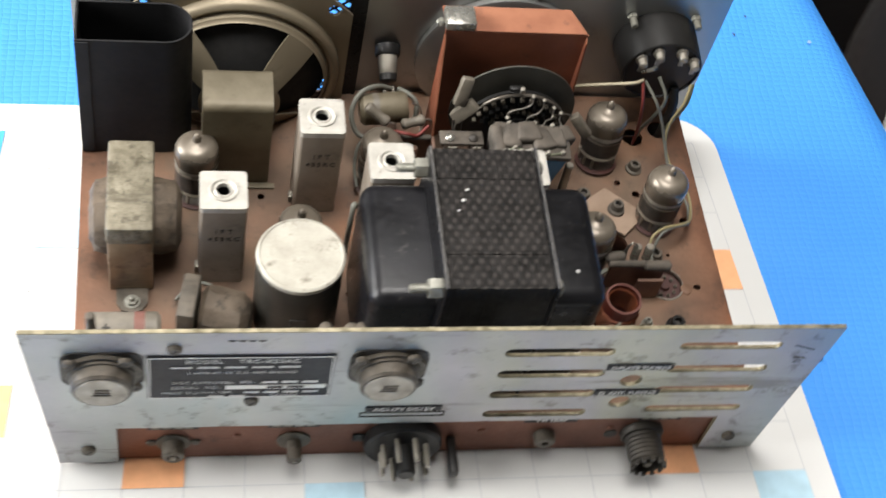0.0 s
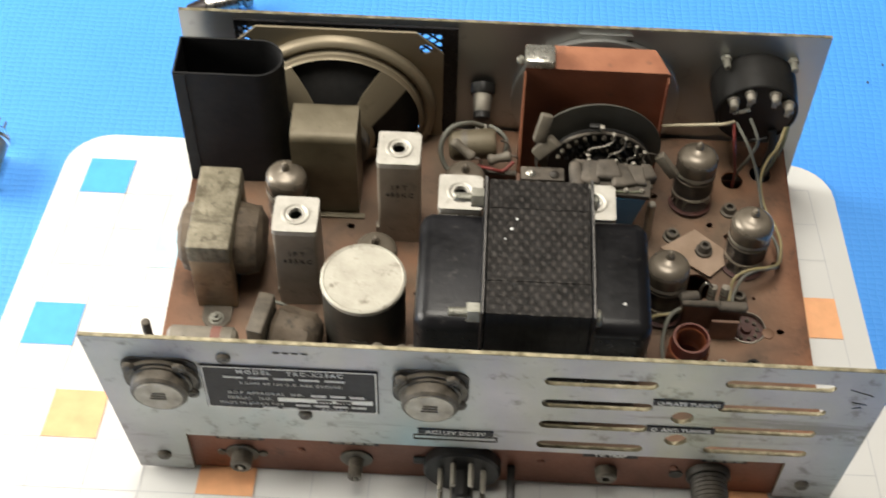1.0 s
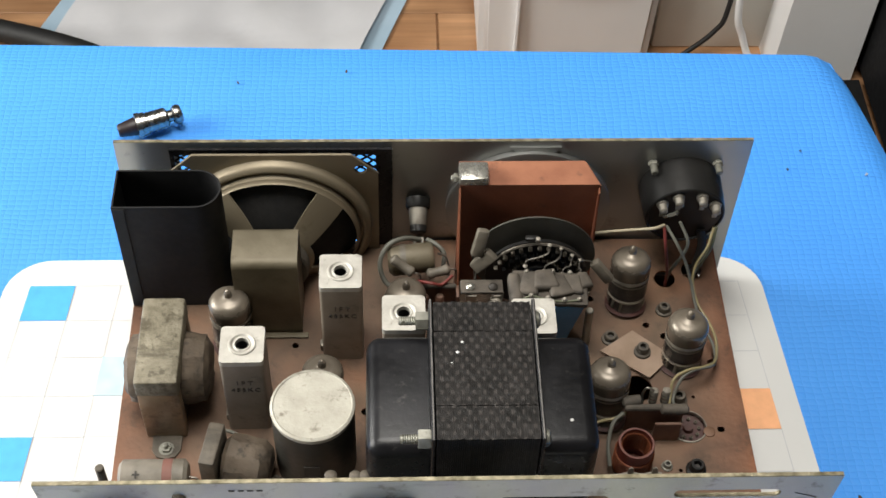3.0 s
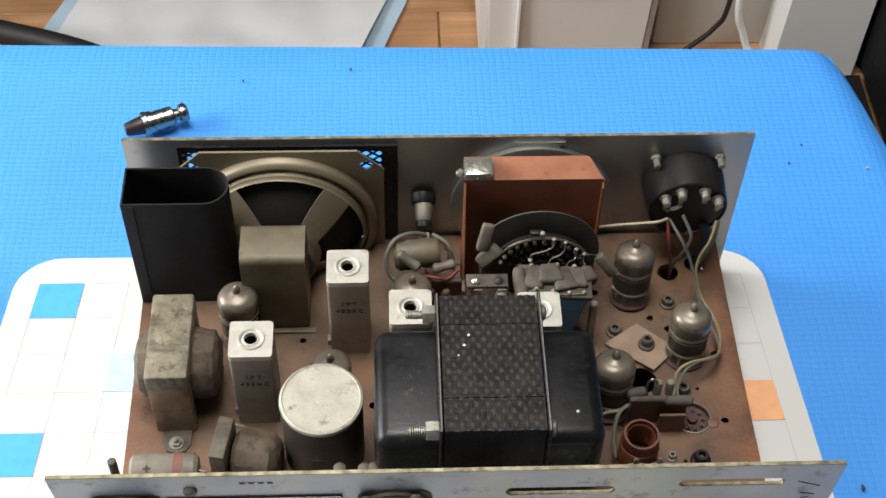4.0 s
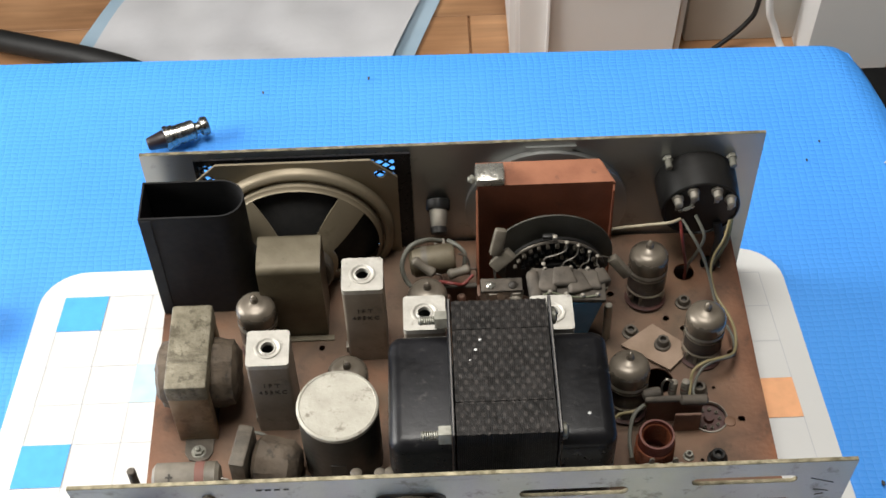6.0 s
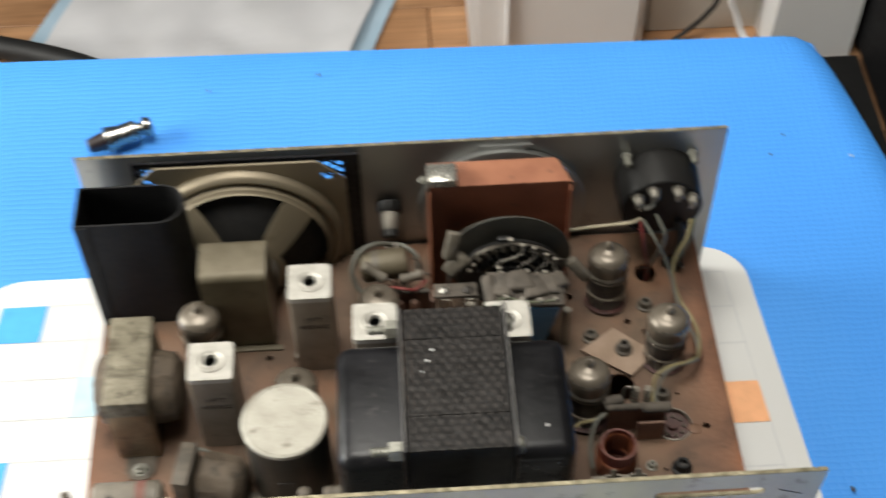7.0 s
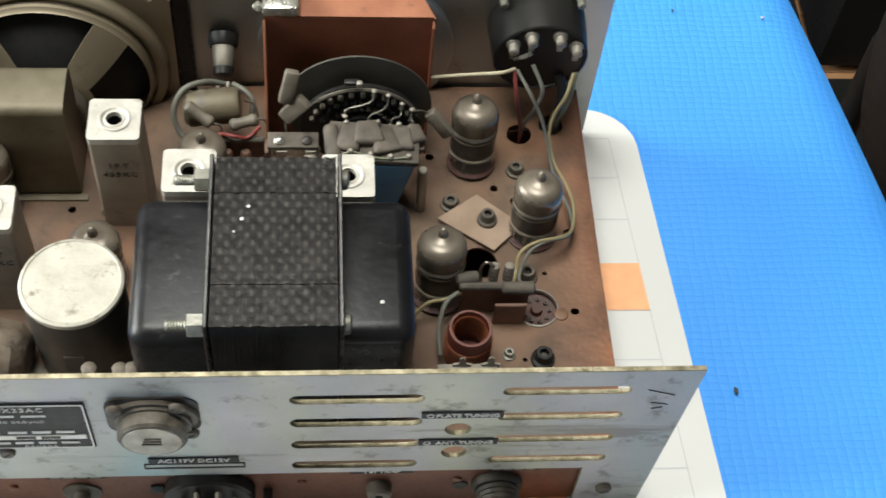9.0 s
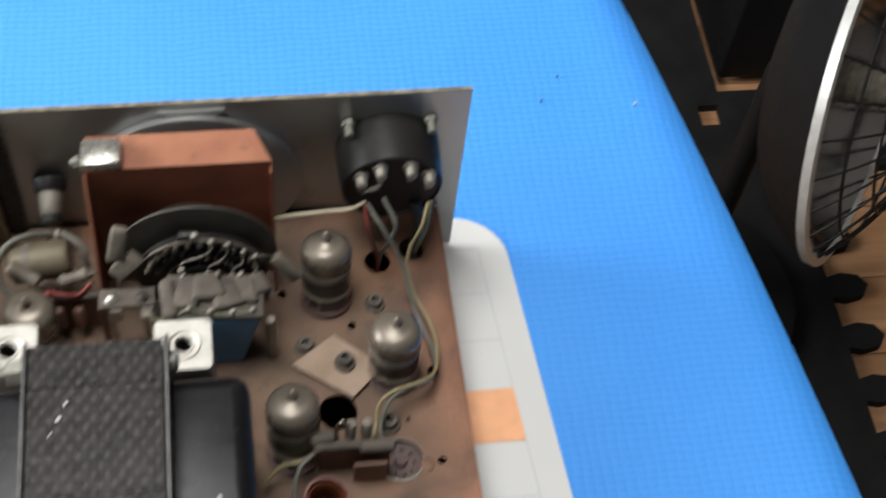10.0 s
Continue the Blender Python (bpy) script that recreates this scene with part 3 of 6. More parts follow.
# ---------------------------------------------------------------- radio chassis
radio = thing("radio_chassis", (0.0, 0.09, 0.0), "copper-plated radio chassis with grey metal panels lying on a white sheet", "radio chassis")
deck_holes = [circle(0.096, 0.084, 0.0072, 24), slot(0.130, 0.1335, 0.0615, 0.0014), circle(0.117, 0.0630, 0.0078, 24), circle(-0.063, 0.110, 0.0016, 10),
              circle(-0.030, 0.073, 0.0018, 10), circle(0.117, 0.148, 0.0052, 16), circle(0.131, 0.153, 0.0052, 16), circle(0.133, 0.098, 0.0022, 10),
              circle(0.1045, 0.120, 0.0016, 10), circle(0.1125, 0.1135, 0.002, 10), circle(0.1215, 0.079, 0.0009, 8), circle(-0.069, 0.119, 0.0016, 10),
              circle(0.1105, 0.0405, 0.0009, 8), circle(0.129, 0.121, 0.0018, 10), circle(-0.0275, 0.058, 0.0012, 8), circle(0.079, 0.136, 0.0018, 8)]
deck_holes = [[(px, py + 0.003) for px, py in h] for h in deck_holes]
DY0, DY1 = 0.0022, 0.1765
deck = part("deck", plate([(-0.1405, DY0), (0.1450, DY0), (0.1430, DY1), (-0.1415, DY1)], deck_holes, DECK - 0.0012, 0.0012), COPPER, radio, "dusty copper-plated deck with round holes")
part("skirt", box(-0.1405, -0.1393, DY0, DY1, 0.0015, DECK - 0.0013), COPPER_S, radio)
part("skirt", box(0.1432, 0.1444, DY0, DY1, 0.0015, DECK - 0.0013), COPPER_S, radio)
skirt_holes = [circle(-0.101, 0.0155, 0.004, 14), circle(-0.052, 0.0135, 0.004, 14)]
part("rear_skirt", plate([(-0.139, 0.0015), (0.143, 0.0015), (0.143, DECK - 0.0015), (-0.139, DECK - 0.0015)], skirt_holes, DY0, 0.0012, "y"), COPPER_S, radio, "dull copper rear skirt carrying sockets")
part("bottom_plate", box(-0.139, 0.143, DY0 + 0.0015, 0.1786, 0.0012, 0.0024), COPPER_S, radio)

# rear panel
slots = [slot(0.0235, 0.0675, z, 0.0030) for z in (0.0885, 0.0720, 0.0555, 0.0390)] + [slot(0.0925, 0.1350, z, 0.0027) for z in (0.0925, 0.0745, 0.0575, 0.0410)]
slots += [circle(0.080, 0.0655, 0.0046, 18), circle(0.080, 0.0475, 0.0046, 18)]
outline = [(-0.1465, 0.003), (-0.123, 0.003), (-0.123, 0.0325), (0.128, 0.0325), (0.128, 0.003), (0.1530, 0.003), (0.1572, 0.105), (-0.155, 0.105)]
rear = part("rear_panel", plate(outline, slots, 0.0, 0.0018, "y"), ZINC, radio, "scuffed grey metal rear panel with ventilation slots")
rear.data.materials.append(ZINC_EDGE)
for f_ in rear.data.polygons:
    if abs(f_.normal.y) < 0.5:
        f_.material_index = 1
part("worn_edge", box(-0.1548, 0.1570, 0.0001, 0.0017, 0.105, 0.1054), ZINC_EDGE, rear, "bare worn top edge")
for x in (-0.1345, 0.1385):
    screw(rear, (x, 0.0, 0.0150), (0, -1, 0), 0.0030)
for x, z in ((-0.1005, 0.0945), (-0.0712, 0.0545)):
    screw(rear, (x, 0.0, z), (0, -1, 0), 0.0028)

# front panel
fx0, fx1, FY = -0.1450, 0.1520, 0.1778
front = part("front_panel", plate([(fx0, 0.003), (fx1, 0.003), (fx1, 0.105), (fx0, 0.105)], [[(-0.116, 0.010), (-0.021, 0.010), (-0.021, 0.0995), (-0.116, 0.0995)]], FY, 0.0018, "y"), STEEL, radio, "brushed grey metal front panel seen from its inside")
part("worn_edge", box(fx0, fx1, FY + 0.0001, FY + 0.0017, 0.105, 0.1053), ZINC_EDGE, front)
part("dial_disc", turned((0.049, FY - 0.0002, 0.060), (0, -1, 0), [(0, 0), (0, 0.040), (0.003, 0.040), (0.0036, 0.0385), (0.0036, 0)], 48), STEEL, front, "round grey dial disc")
part("dial_bracket", plate([(0.041, 0.0985), (0.059, 0.0985), (0.062, 0.1022), (0.038, 0.1022)], [], FY - 0.0012, 0.0011, "y"), STEEL, front)

part("spacer_post", rod((-0.1300, 0.0070, DECK), (-0.1300, 0.0070, 0.1065), 0.0018, 10), DARKMET, radio)
for xa, za, xb, zb in ((0.1405, 0.0925, 0.1500, 0.0885), (0.1430, 0.0835, 0.1490, 0.0820), (0.1440, 0.0790, 0.1475, 0.0800)):
    part("scratch", rod((xa, -0.0001, za), (xb, -0.0001, zb), 0.00018, 5), DARKINK, rear)
# nameplate and labels
R = (90, 0, 0)
np_ = part("nameplate", box(-0.1105, -0.0412, -0.0008, -0.0001, 0.0580, 0.0895, 0.0003, 1), PLATE, rear, "black nameplate with pale lettering")
part("border", plate(rrect(-0.1100, -0.0417, 0.0585, 0.0890, 0.0005, 1), [rrect(-0.1095, -0.0422, 0.0590, 0.0885, 0.0005, 1)], -0.00095, 0.0002, "y"), SILVER, rear)
for text, x, z, size, al in (("MODEL    TRC-X23AC", -0.0755, 0.0860, 0.0042, "CENTER"), ("3 AMPS AT 12V D.C. NEG GROUND", -0.0755, 0.0778, 0.0025, "CENTER"),
                             ("DOT APPROVAL  NO.", -0.0860, 0.0704, 0.0031, "CENTER"), ("SERIAL  NO.", -0.0925, 0.0666, 0.0033, "CENTER"), ("MADE IN JAPAN FOR", -0.0922, 0.0627, 0.0027, "CENTER"), ("CANADA", -0.0590, 0.0600, 0.0026, "CENTER")):
    letters("lettering", text, (x, -0.0009, z), size * 0.86, INK, rear, R, align=al, bold=0.004, space=1.22)


def bars(parent, x0, x1, z, h, mt, y=-0.0009, gaps=5):
    w = (x1 - x0) / gaps
    for i in range(gaps):
        part("print_bar", box(x0 + i * w, x0 + (i + 0.78) * w, y - 0.0002, y, z - h / 2, z + h / 2), mt, parent)


bars(rear, -0.102, -0.052, 0.0820, 0.0012, INK)
bars(rear, -0.068, -0.045, 0.0704, 0.0016, INK, gaps=3)
part("number_strip", box(-0.0815, -0.0435, -0.0011, -0.0008, 0.0653, 0.0681), SILVER, rear, "silver number strip")
bars(rear, -0.066, -0.050, 0.0667, 0.0014, DARKINK, -0.0011, 2)
bars(rear, -0.0745, -0.0445, 0.0627, 0.0014, INK, gaps=4)
bars(rear, -0.088, -0.072, 0.0600, 0.0012, INK, gaps=2)
for x0, x1, z0, z1, text, size, tx in ((-0.0255, 0.0055, 0.0440, 0.0475, "AC117V DC12V", 0.0036, -0.010), (0.0670, 0.0945, 0.0750, 0.0790, "PLATE TUNING", 0.0031, 0.0825), (0.0670, 0.0945, 0.0545, 0.0585, "ANT. TUNING", 0.0031, 0.0830)):
    part("label_strip", box(x0, x1, -0.0006, -0.0001, z0, z1), PLATE, rear, "black label strip with pale letters")
    letters("lettering", text, (tx, -0.0007, (z0 + z1) / 2), size, INK, rear, R)
for z in (0.0770, 0.0565):
    part("print_dot", turned((0.0700, -0.0006, z), (0, -1, 0), [(0, 0.0013), (0.0002, 0.0013), (0.0002, 0.0009), (0, 0.0009)], 12), INK, rear)
part("label_frame", plate(rrect(-0.0275, 0.0075, 0.0385, 0.0425, 0.0006, 2), [rrect(-0.0268, 0.0068, 0.0392, 0.0418, 0.0004, 2)], -0.0003, 0.0003, "y"), DARKINK, rear)
part("label_strip", box(0.0440, 0.0670, 0.0014, 0.0021, 0.0275, 0.0312), PLATE, radio)
letters("lettering", "TVI TRAP", (0.0555, 0.0013, 0.0293), 0.0033, INK, radio, R)
for x0, x1 in ((-0.111, -0.091), (-0.063, -0.042), (0.094, 0.113)):
    part("label_strip", box(x0, x1, 0.0016, 0.0021, 0.0275, 0.0310), PLATE, radio)
    bars(radio, x0 + 0.0015, x1 - 0.001, 0.0293, 0.0015, BOLT, 0.0015, 4)
for k in range(4):
    part("print_bar", box(-0.081 + k * 0.0036, -0.0787 + k * 0.0036, -0.0003, -0.0001, 0.0992, 0.1000), DARKINK, rear)


def transistor(x, z):
    t = thing("power_transistor", (x, 0, z), "metal-capped power transistor screwed to the rear panel", "transistor", "power transistors")
    b = plate([(x + px, z + pz) for px, pz in rrect(-0.0150, 0.0150, -0.0122, 0.0122, 0.006, 4)], [], -0.0005, 0.0005, "y")
    part("insulator", b, DARKINK, t)
    base = [(0.0130 * c * (1.12 if abs(c) > 0.7 else 1), 0.0115 * s) for c, s in [(math.cos(2 * math.pi * i / 28), math.sin(2 * math.pi * i / 28)) for i in range(28)]]
    part("flange", plate([(x + px, z + pz) for px, pz in base], [], -0.0022, 0.0017, "y"), DARKMET, t)
    part("cap", turned((x, -0.002, z - 0.0025), (0, -1, 0), [(0, 0.0124), (0.0012, 0.0124), (0.0015, 0.0115), (0.0054, 0.0113), (0.0064, 0.0104), (0.0066, 0)], 32), DARKMET, t, "dull nickel cap with worn stamp")
    part("cap_face", turned((x, -0.0085, z - 0.0025), (0, -1, 0), [(0, 0.0096), (0.0003, 0.0094), (0.0004, 0)], 28), NICKEL, t, "scratched bright cap face")
    for k in range(3):
        part("stamp_bar", box(x - 0.0034 + 0.0006 * k, x + 0.0030, -0.0092, -0.0088, z - 0.0042 + 0.0019 * k, z - 0.0036 + 0.0019 * k), DARKMET, t)
    for px, pz in ((-0.0112, 0.0085), (0.0085, 0.0095), (0.0118, -0.0085)):
        screw(t, (x + px, -0.0022, z + pz), (0, -1, 0), 0.0027)


for x in (-0.1265, -0.0205):
    transistor(x, 0.0800)

# sockets along the rear skirt
octal = thing("octal_plug", (-0.0065, 0.002, 0.015), "black round power plug with metal pins on the chassis", "power plug")
part("base", turned((-0.0065, 0.002, 0.016), (0, -1, 0), [(0, 0.0165), (0.0045, 0.0165), (0.0055, 0.0155), (0.0055, 0)], 32), BAKEL, octal)
part("key", turned((-0.0065, -0.0035, 0.016), (0, -1, 0), [(0, 0.0045), (0.0115, 0.0042), (0.0125, 0.0034), (0.0125, 0)], 16), BAKEL, octal)
for k in range(8):
    a = 2 * math.pi * (k + 0.5) / 8
    p = (-0.0065 + 0.0098 * math.cos(a), -0.0035, 0.016 + 0.0098 * math.sin(a))
    part("pin", rod(p, (p[0], -0.0140, p[2]), 0.0012, 8), NICKEL, octal)
part("ear", box(-0.0275, -0.0215, 0.001, 0.0021, 0.0140, 0.0200, 0.0008), BAKEL, octal)
part("lever", box(0.0128, 0.0162, -0.0150, 0.002, 0.0105, 0.0160, 0.0006), BAKEL, octal)
for x, r, reach in ((-0.101, 0.0046, 0.0068), (-0.052, 0.0030, 0.0095)):
    j = thing("phono_jack", (x, 0.002, 0.0150), "small grimy metal phono jack on the copper skirt", "jack", "phono jacks")
    part("washer", turned((x, 0.0021, 0.0155), (0, -1, 0), [(0, 0.0070), (0.0008, 0.0070), (0.0012, 0.0056), (0.0012, r * 0.9)], 20), DARKMET, j)
    part("barrel", turned((x, 0.0015, 0.0155), (0, -1, 0), [(0, r), (reach - 0.0005, r), (reach, r * 0.85), (reach, r * 0.55), (0.003, r * 0.5), (0.003, 0)], 20), DARKMET, j)
    part("pin", rod((x, -0.001, 0.0155), (x, 0.0008 - reach, 0.0155), r * 0.28, 8), NICKEL, j)
    if x < -0.09:
        for d in (-0.0088, 0.0088):
            part("rivet", turned((x + d, 0.0021, 0.0155), (0, -1, 0), [(0, 0.0022), (0.0007, 0.0019), (0.0009, 0)], 12), DARKMET, j)
knob = thing("antenna_socket", (0.0985, 0.002, 0.0165), "dark threaded round antenna socket on the chassis", "socket")
part("collar", turned((0.0985, 0.0021, 0.0165), (0, -1, 0), [(0, 0.0095), (0.002, 0.0095), (0.003, 0.0088), (0.003, 0)], 24), SOCKM, knob)
prof = [(0.003, 0.0076)]
for k in range(6):
    prof += [(0.0035 + k * 0.0020, 0.0079), (0.0047 + k * 0.0020, 0.0074)]
prof += [(0.0160, 0.0078), (0.0165, 0.0066), (0.0125, 0.0058), (0.0125, 0)]
part("threaded_barrel", turned((0.0985, 0.002, 0.0165), (0, -1, 0), prof, 24), SOCKM, knob)
for k in range(12):
    a = 2 * math.pi * k / 12
    tx, tz = 0.0985 + 0.0071 * math.cos(a), 0.0165 + 0.0071 * math.sin(a)
    part("end_tooth", box(tx - 0.0009, tx + 0.0009, -0.0158, -0.0140, tz - 0.0009, tz + 0.0009, 0.0002, 1), SOCKM, knob)
part("centre_pin", rod((0.0985, -0.009, 0.0165), (0.0985, -0.0145, 0.0165), 0.002, 10), DARKMET, knob)
part("fixing_hole", turned((0.0850, 0.0021, 0.0150), (0, -1, 0), [(0, 0.0030), (0.0006, 0.0030), (0.0007, 0.0022), (0.0002, 0)], 14), SOCKM, knob)
trap = thing("tuning_screw", (0.055, 0.002, 0.015), "small dark adjusting slug in the copper skirt", "screw")
part("slug", turned((0.055, 0.0021, 0.0155), (0, -1, 0), [(0, 0.0048), (0.0040, 0.0046), (0.0048, 0.0038), (0.0048, 0.0016), (0.003, 0.0014), (0.003, 0)], 18), DARKMET, trap)
for x in (-0.0755, 0.027, 0.0835):
    part("rivet", turned((x, 0.0021, 0.0200), (0, -1, 0), [(0, 0.0018), (0.0007, 0.0015), (0.0009, 0)], 10), COPPER_S, radio)

# ---------------------------------------------------------------- parts on the deck


def ift(x, y, text, ztop=0.0875, tone=""):
    t = thing("coil_can", (x, y, DECK), "square aluminium coil can with round hole on top" + tone, "coil can", "square coil cans")
    h = 0.0093
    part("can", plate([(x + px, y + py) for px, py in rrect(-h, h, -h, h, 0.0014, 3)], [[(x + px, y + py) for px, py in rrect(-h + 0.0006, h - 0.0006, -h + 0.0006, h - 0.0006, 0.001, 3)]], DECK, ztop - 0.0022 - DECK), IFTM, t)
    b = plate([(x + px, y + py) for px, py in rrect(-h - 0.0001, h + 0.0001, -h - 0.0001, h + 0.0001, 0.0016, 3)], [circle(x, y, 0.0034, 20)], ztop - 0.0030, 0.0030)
    top = part("cap", b, IFTT, t, "worn can top, lit tone put into its colour")
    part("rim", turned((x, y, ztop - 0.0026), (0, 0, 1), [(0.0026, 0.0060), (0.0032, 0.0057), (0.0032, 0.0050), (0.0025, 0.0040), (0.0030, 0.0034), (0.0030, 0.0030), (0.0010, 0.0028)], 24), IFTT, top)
    part("bore", turned((x, y, ztop - 0.0026), (0, 0, 1), [(0.0010, 0.0028), (-0.012, 0.0028)], 20), BAKEL, top, "dark coil bore")
    part("slug", turned((x, y, ztop - 0.0100), (0, 0, 1), [(0, 0.0027), (0.0004, 0.0025), (0.0004, 0)], 18), BAKEL, top)
    if text:
        letters("lettering", "IFT", (x + 0.0005, y - h - 0.0001, ztop - 0.0160), 0.0040, DARKINK, t, R, bold=-0.004, space=1.5)
        letters("lettering", "455KC", (x + 0.0005, y - h - 0.0001, ztop - 0.0212), 0.0038, DARKINK, t, R, bold=-0.004, space=1.25)
    part("tab", box(x - h - 0.0016, x - h + 0.0002, y - 0.0045, y - 0.0005, DECK, DECK + 0.004, 0.0004), NICKEL, t)
    return t


ift(-0.0815, 0.0770, True)
ift(-0.0402, 0.1145, True, 0.0895)
ift(-0.0125, 0.0920, False, 0.0888)
ift(0.0440, 0.0895, False, 0.0890)

can = thing("can_capacitor", (-0.051, 0.051, DECK), "large round can capacitor with scuffed bright top on the deck", "capacitor")
cx, cy = -0.0512, 0.0512
part("can", turned((cx, cy, DECK), (0, 0, 1), [(0, 0), (0, 0.0172), (0.002, 0.0176), (0.0420, 0.0176), (0.0435, 0.0172)], 48), CANSIDE, can)
part("lid", turned((cx, cy, DECK + 0.0420), (0, 0, 1), [(0, 0.0174), (0.0020, 0.0180), (0.0031, 0.0178), (0.0036, 0.0168), (0.0033, 0.0164), (0.0030, 0)], 48), CANTOP, can, "pale scuffed metal lid")
part("mark", box(cx - 0.004, cx + 0.0025, cy - 0.0179, cy - 0.0172, DECK + 0.014, DECK + 0.024), DARKINK, can)


def strap_transformer():
    t = thing("audio_transformer", (-0.1165, 0.085, DECK), "small transformer with corroded strap and wrapped winding", "transformer")
    x0, x1, y0, y1, zt = -0.1276, -0.1090, 0.0635, 0.1090, 0.0785
    b = box(x0, x1, y0, y1, zt - 0.0105, zt, 0.0012, 2)
    part("strap_top", b, STRAP, t, "mottled corroded steel top")
    part("strap_side", box(x0 + 0.0003, x1 - 0.0003, y0 + 0.0003, y0 + 0.006, DECK, zt - 0.010, 0.0008), STRAP_S, t)
    part("strap_side", box(x0 + 0.0003, x1 - 0.0003, y1 - 0.006, y1 - 0.0003, DECK, zt - 0.010, 0.0008), STRAP_S, t)
    part("core", box(x0 + 0.0010, x1 - 0.0010, y0 + 0.004, y1 - 0.004, DECK + 0.002, zt - 0.010), LAMIN, t)
    w = bmesh.new()
    prof = [(-0.0185, 0), (-0.0185, 0.0105), (-0.0165, 0.0148), (-0.010, 0.0160), (0.010, 0.0160), (0.0165, 0.0148), (0.0185, 0.0105), (0.0185, 0)]
    turned((-0.1165, 0.086, DECK + 0.0225), (1, 0, 0), prof, 10, w)
    bmesh.ops.subdivide_edges(w, edges=w.edges[:], cuts=2, use_grid_fill=True)
    for v in w.verts:
        v.co += Vector((1, 1, 1)) * 0.0008 * noise.noise(v.co * 260)
    part("winding", w, WIND, t, "dark paper-wrapped winding")
    ear = plate([(-0.1245, 0.0640), (-0.1243, 0.0565), (-0.1222, 0.0532), (-0.1180, 0.0520), (-0.1138, 0.0532), (-0.1117, 0.0565), (-0.1115, 0.0640)], [], DECK + 0.0001, 0.0010)
    e = part("mounting_ear", ear, DARKMET, t)
    part("washer", turned((-0.1180, 0.0570, DECK + 0.0010), (0, 0, 1), [(0, 0.0034), (0.0006, 0.0034), (0.0007, 0)], 18), BOLT, e)
    part("nut", hexnut((-0.1180, 0.0570, DECK + 0.0015), (0, 0, 1), 0.0026, 0.0016), BOLT, e)
    part("thread", rod((-0.1180, 0.0570, DECK + 0.002), (-0.1180, 0.0570, DECK + 0.0048), 0.0012, 8), BOLT, e)


strap_transformer()

# power transformer
pt = thing("power_transformer", (0.0175, 0.044, DECK), "large black power transformer with laminated core on the deck", "transformer")
X0, X1, Y0, Y1, ZT = -0.0020, 0.0405, 0.0115, 0.0775, 0.1160
ZB = DECK + 0.003
nl = 48
seam_a, seam_b = Y0 + 0.0155, Y1 - 0.0150
for i in range(nl):
    xa = X0 + 0.0012 + (X1 - X0 - 0.0024) * i / nl
    xb = xa + (X1 - X0 - 0.0024) / nl * 0.93
    lam = bmesh.new()
    for ya, yb in ((Y0 + random.uniform(0, 0.0004), seam_a - 0.00015), (seam_a + 0.00015, seam_b - 0.00015), (seam_b + 0.00015, Y1 - random.uniform(0, 0.0004))):
        box(xa, xb, ya, yb, ZB, ZT + random.uniform(-0.00034, 0.00018), bm=lam)
    part("lamination", lam, LAMIN, pt)
for x in (X0, X1):
    ef = part("end_frame", box(x - 0.0007, x + 0.0007, Y0 - 0.0008, Y1 + 0.0008, ZB - 0.002, ZT + 0.0009, 0.0004, 1), BLACKP, pt)
    part("worn_edge", box(x - 0.00025, x + 0.00025, Y0 - 0.0004, Y1 + 0.0004, ZT + 0.0008, ZT + 0.0011), GREY_E, ef, "edge with its paint worn off")


def bell(xa, xb, y0, y1, z1, out):
    """A pressed end cover with rounded outer edges."""
    b = box(min(xa, xb), max(xa, xb), y0, y1, ZB - 0.002, z1)
    es = [e for e in b.edges if all(abs(v.co.x - xb) < 1e-6 for v in e.verts)]
    es += [e for e in b.edges if abs(e.verts[0].co.x - e.verts[1].co.x) > 0.005]
    bmesh.ops.bevel(b, geom=list(set(es)), offset=0.0062, segments=5, profile=0.5, affect="EDGES")
    return b


bl = part("end_bell", bell(X0 - 0.0008, -0.0285, 0.0160, 0.0730, 0.1010, -1), BLACKP, pt, "dusty black pressed end cover")
part("end_bell", bell(X1 + 0.0008, 0.0650, 0.0160, 0.0720, 0.1013, 1), BLACKP, pt, "dusty black pressed end cover")
for y, z in ((0.0725, 0.1095), (0.0160, 0.1095)):
    nn = part("nut", hexnut((X0 - 0.0008, y, z), (-1, 0, 0), 0.0042, 0.0052), BOLT, pt, "zinc hexagon nut")
    tb = bmesh.new()
    prof = []
    for k in range(9):
        prof += [(0.004 + k * 0.0009, 0.0020), (0.00445 + k * 0.0009, 0.0017)]
    prof += [(0.0122, 0.0016), (0.0122, 0)]
    part("thread", turned((X0 - 0.0008, y, z), (-1, 0, 0), prof, 12, tb), BOLT, nn)
    part("bolt_head", turned((X1 + 0.0007, y, z), (1, 0, 0), [(0, 0.0036), (0.0018, 0.0034), (0.0026, 0.0020), (0.0027, 0)], 14), BOLT, pt)
# The first speck is a specular glint on the right bell, set as geometry.
for x, y, z, q_ in ((0.0540, 0.0290, 0.1013, 0.0008), (0.0105, 0.0570, 0.1162, 0.0006), (0.0085, 0.0520, 0.1162, 0.0007), (0.0060, 0.0470, 0.1162, 0.0004)):
    part("white_speck", turned((x, y, z), (0, 0, 1), [(0, q_), (0.0002, q_ * 0.8), (0.0003, 0)], 8), SHEET, pt)
part("label_tab", box(0.0065, 0.0195, Y0 - 0.0012, Y0 - 0.0004, 0.075, 0.083), GREY_E, pt)


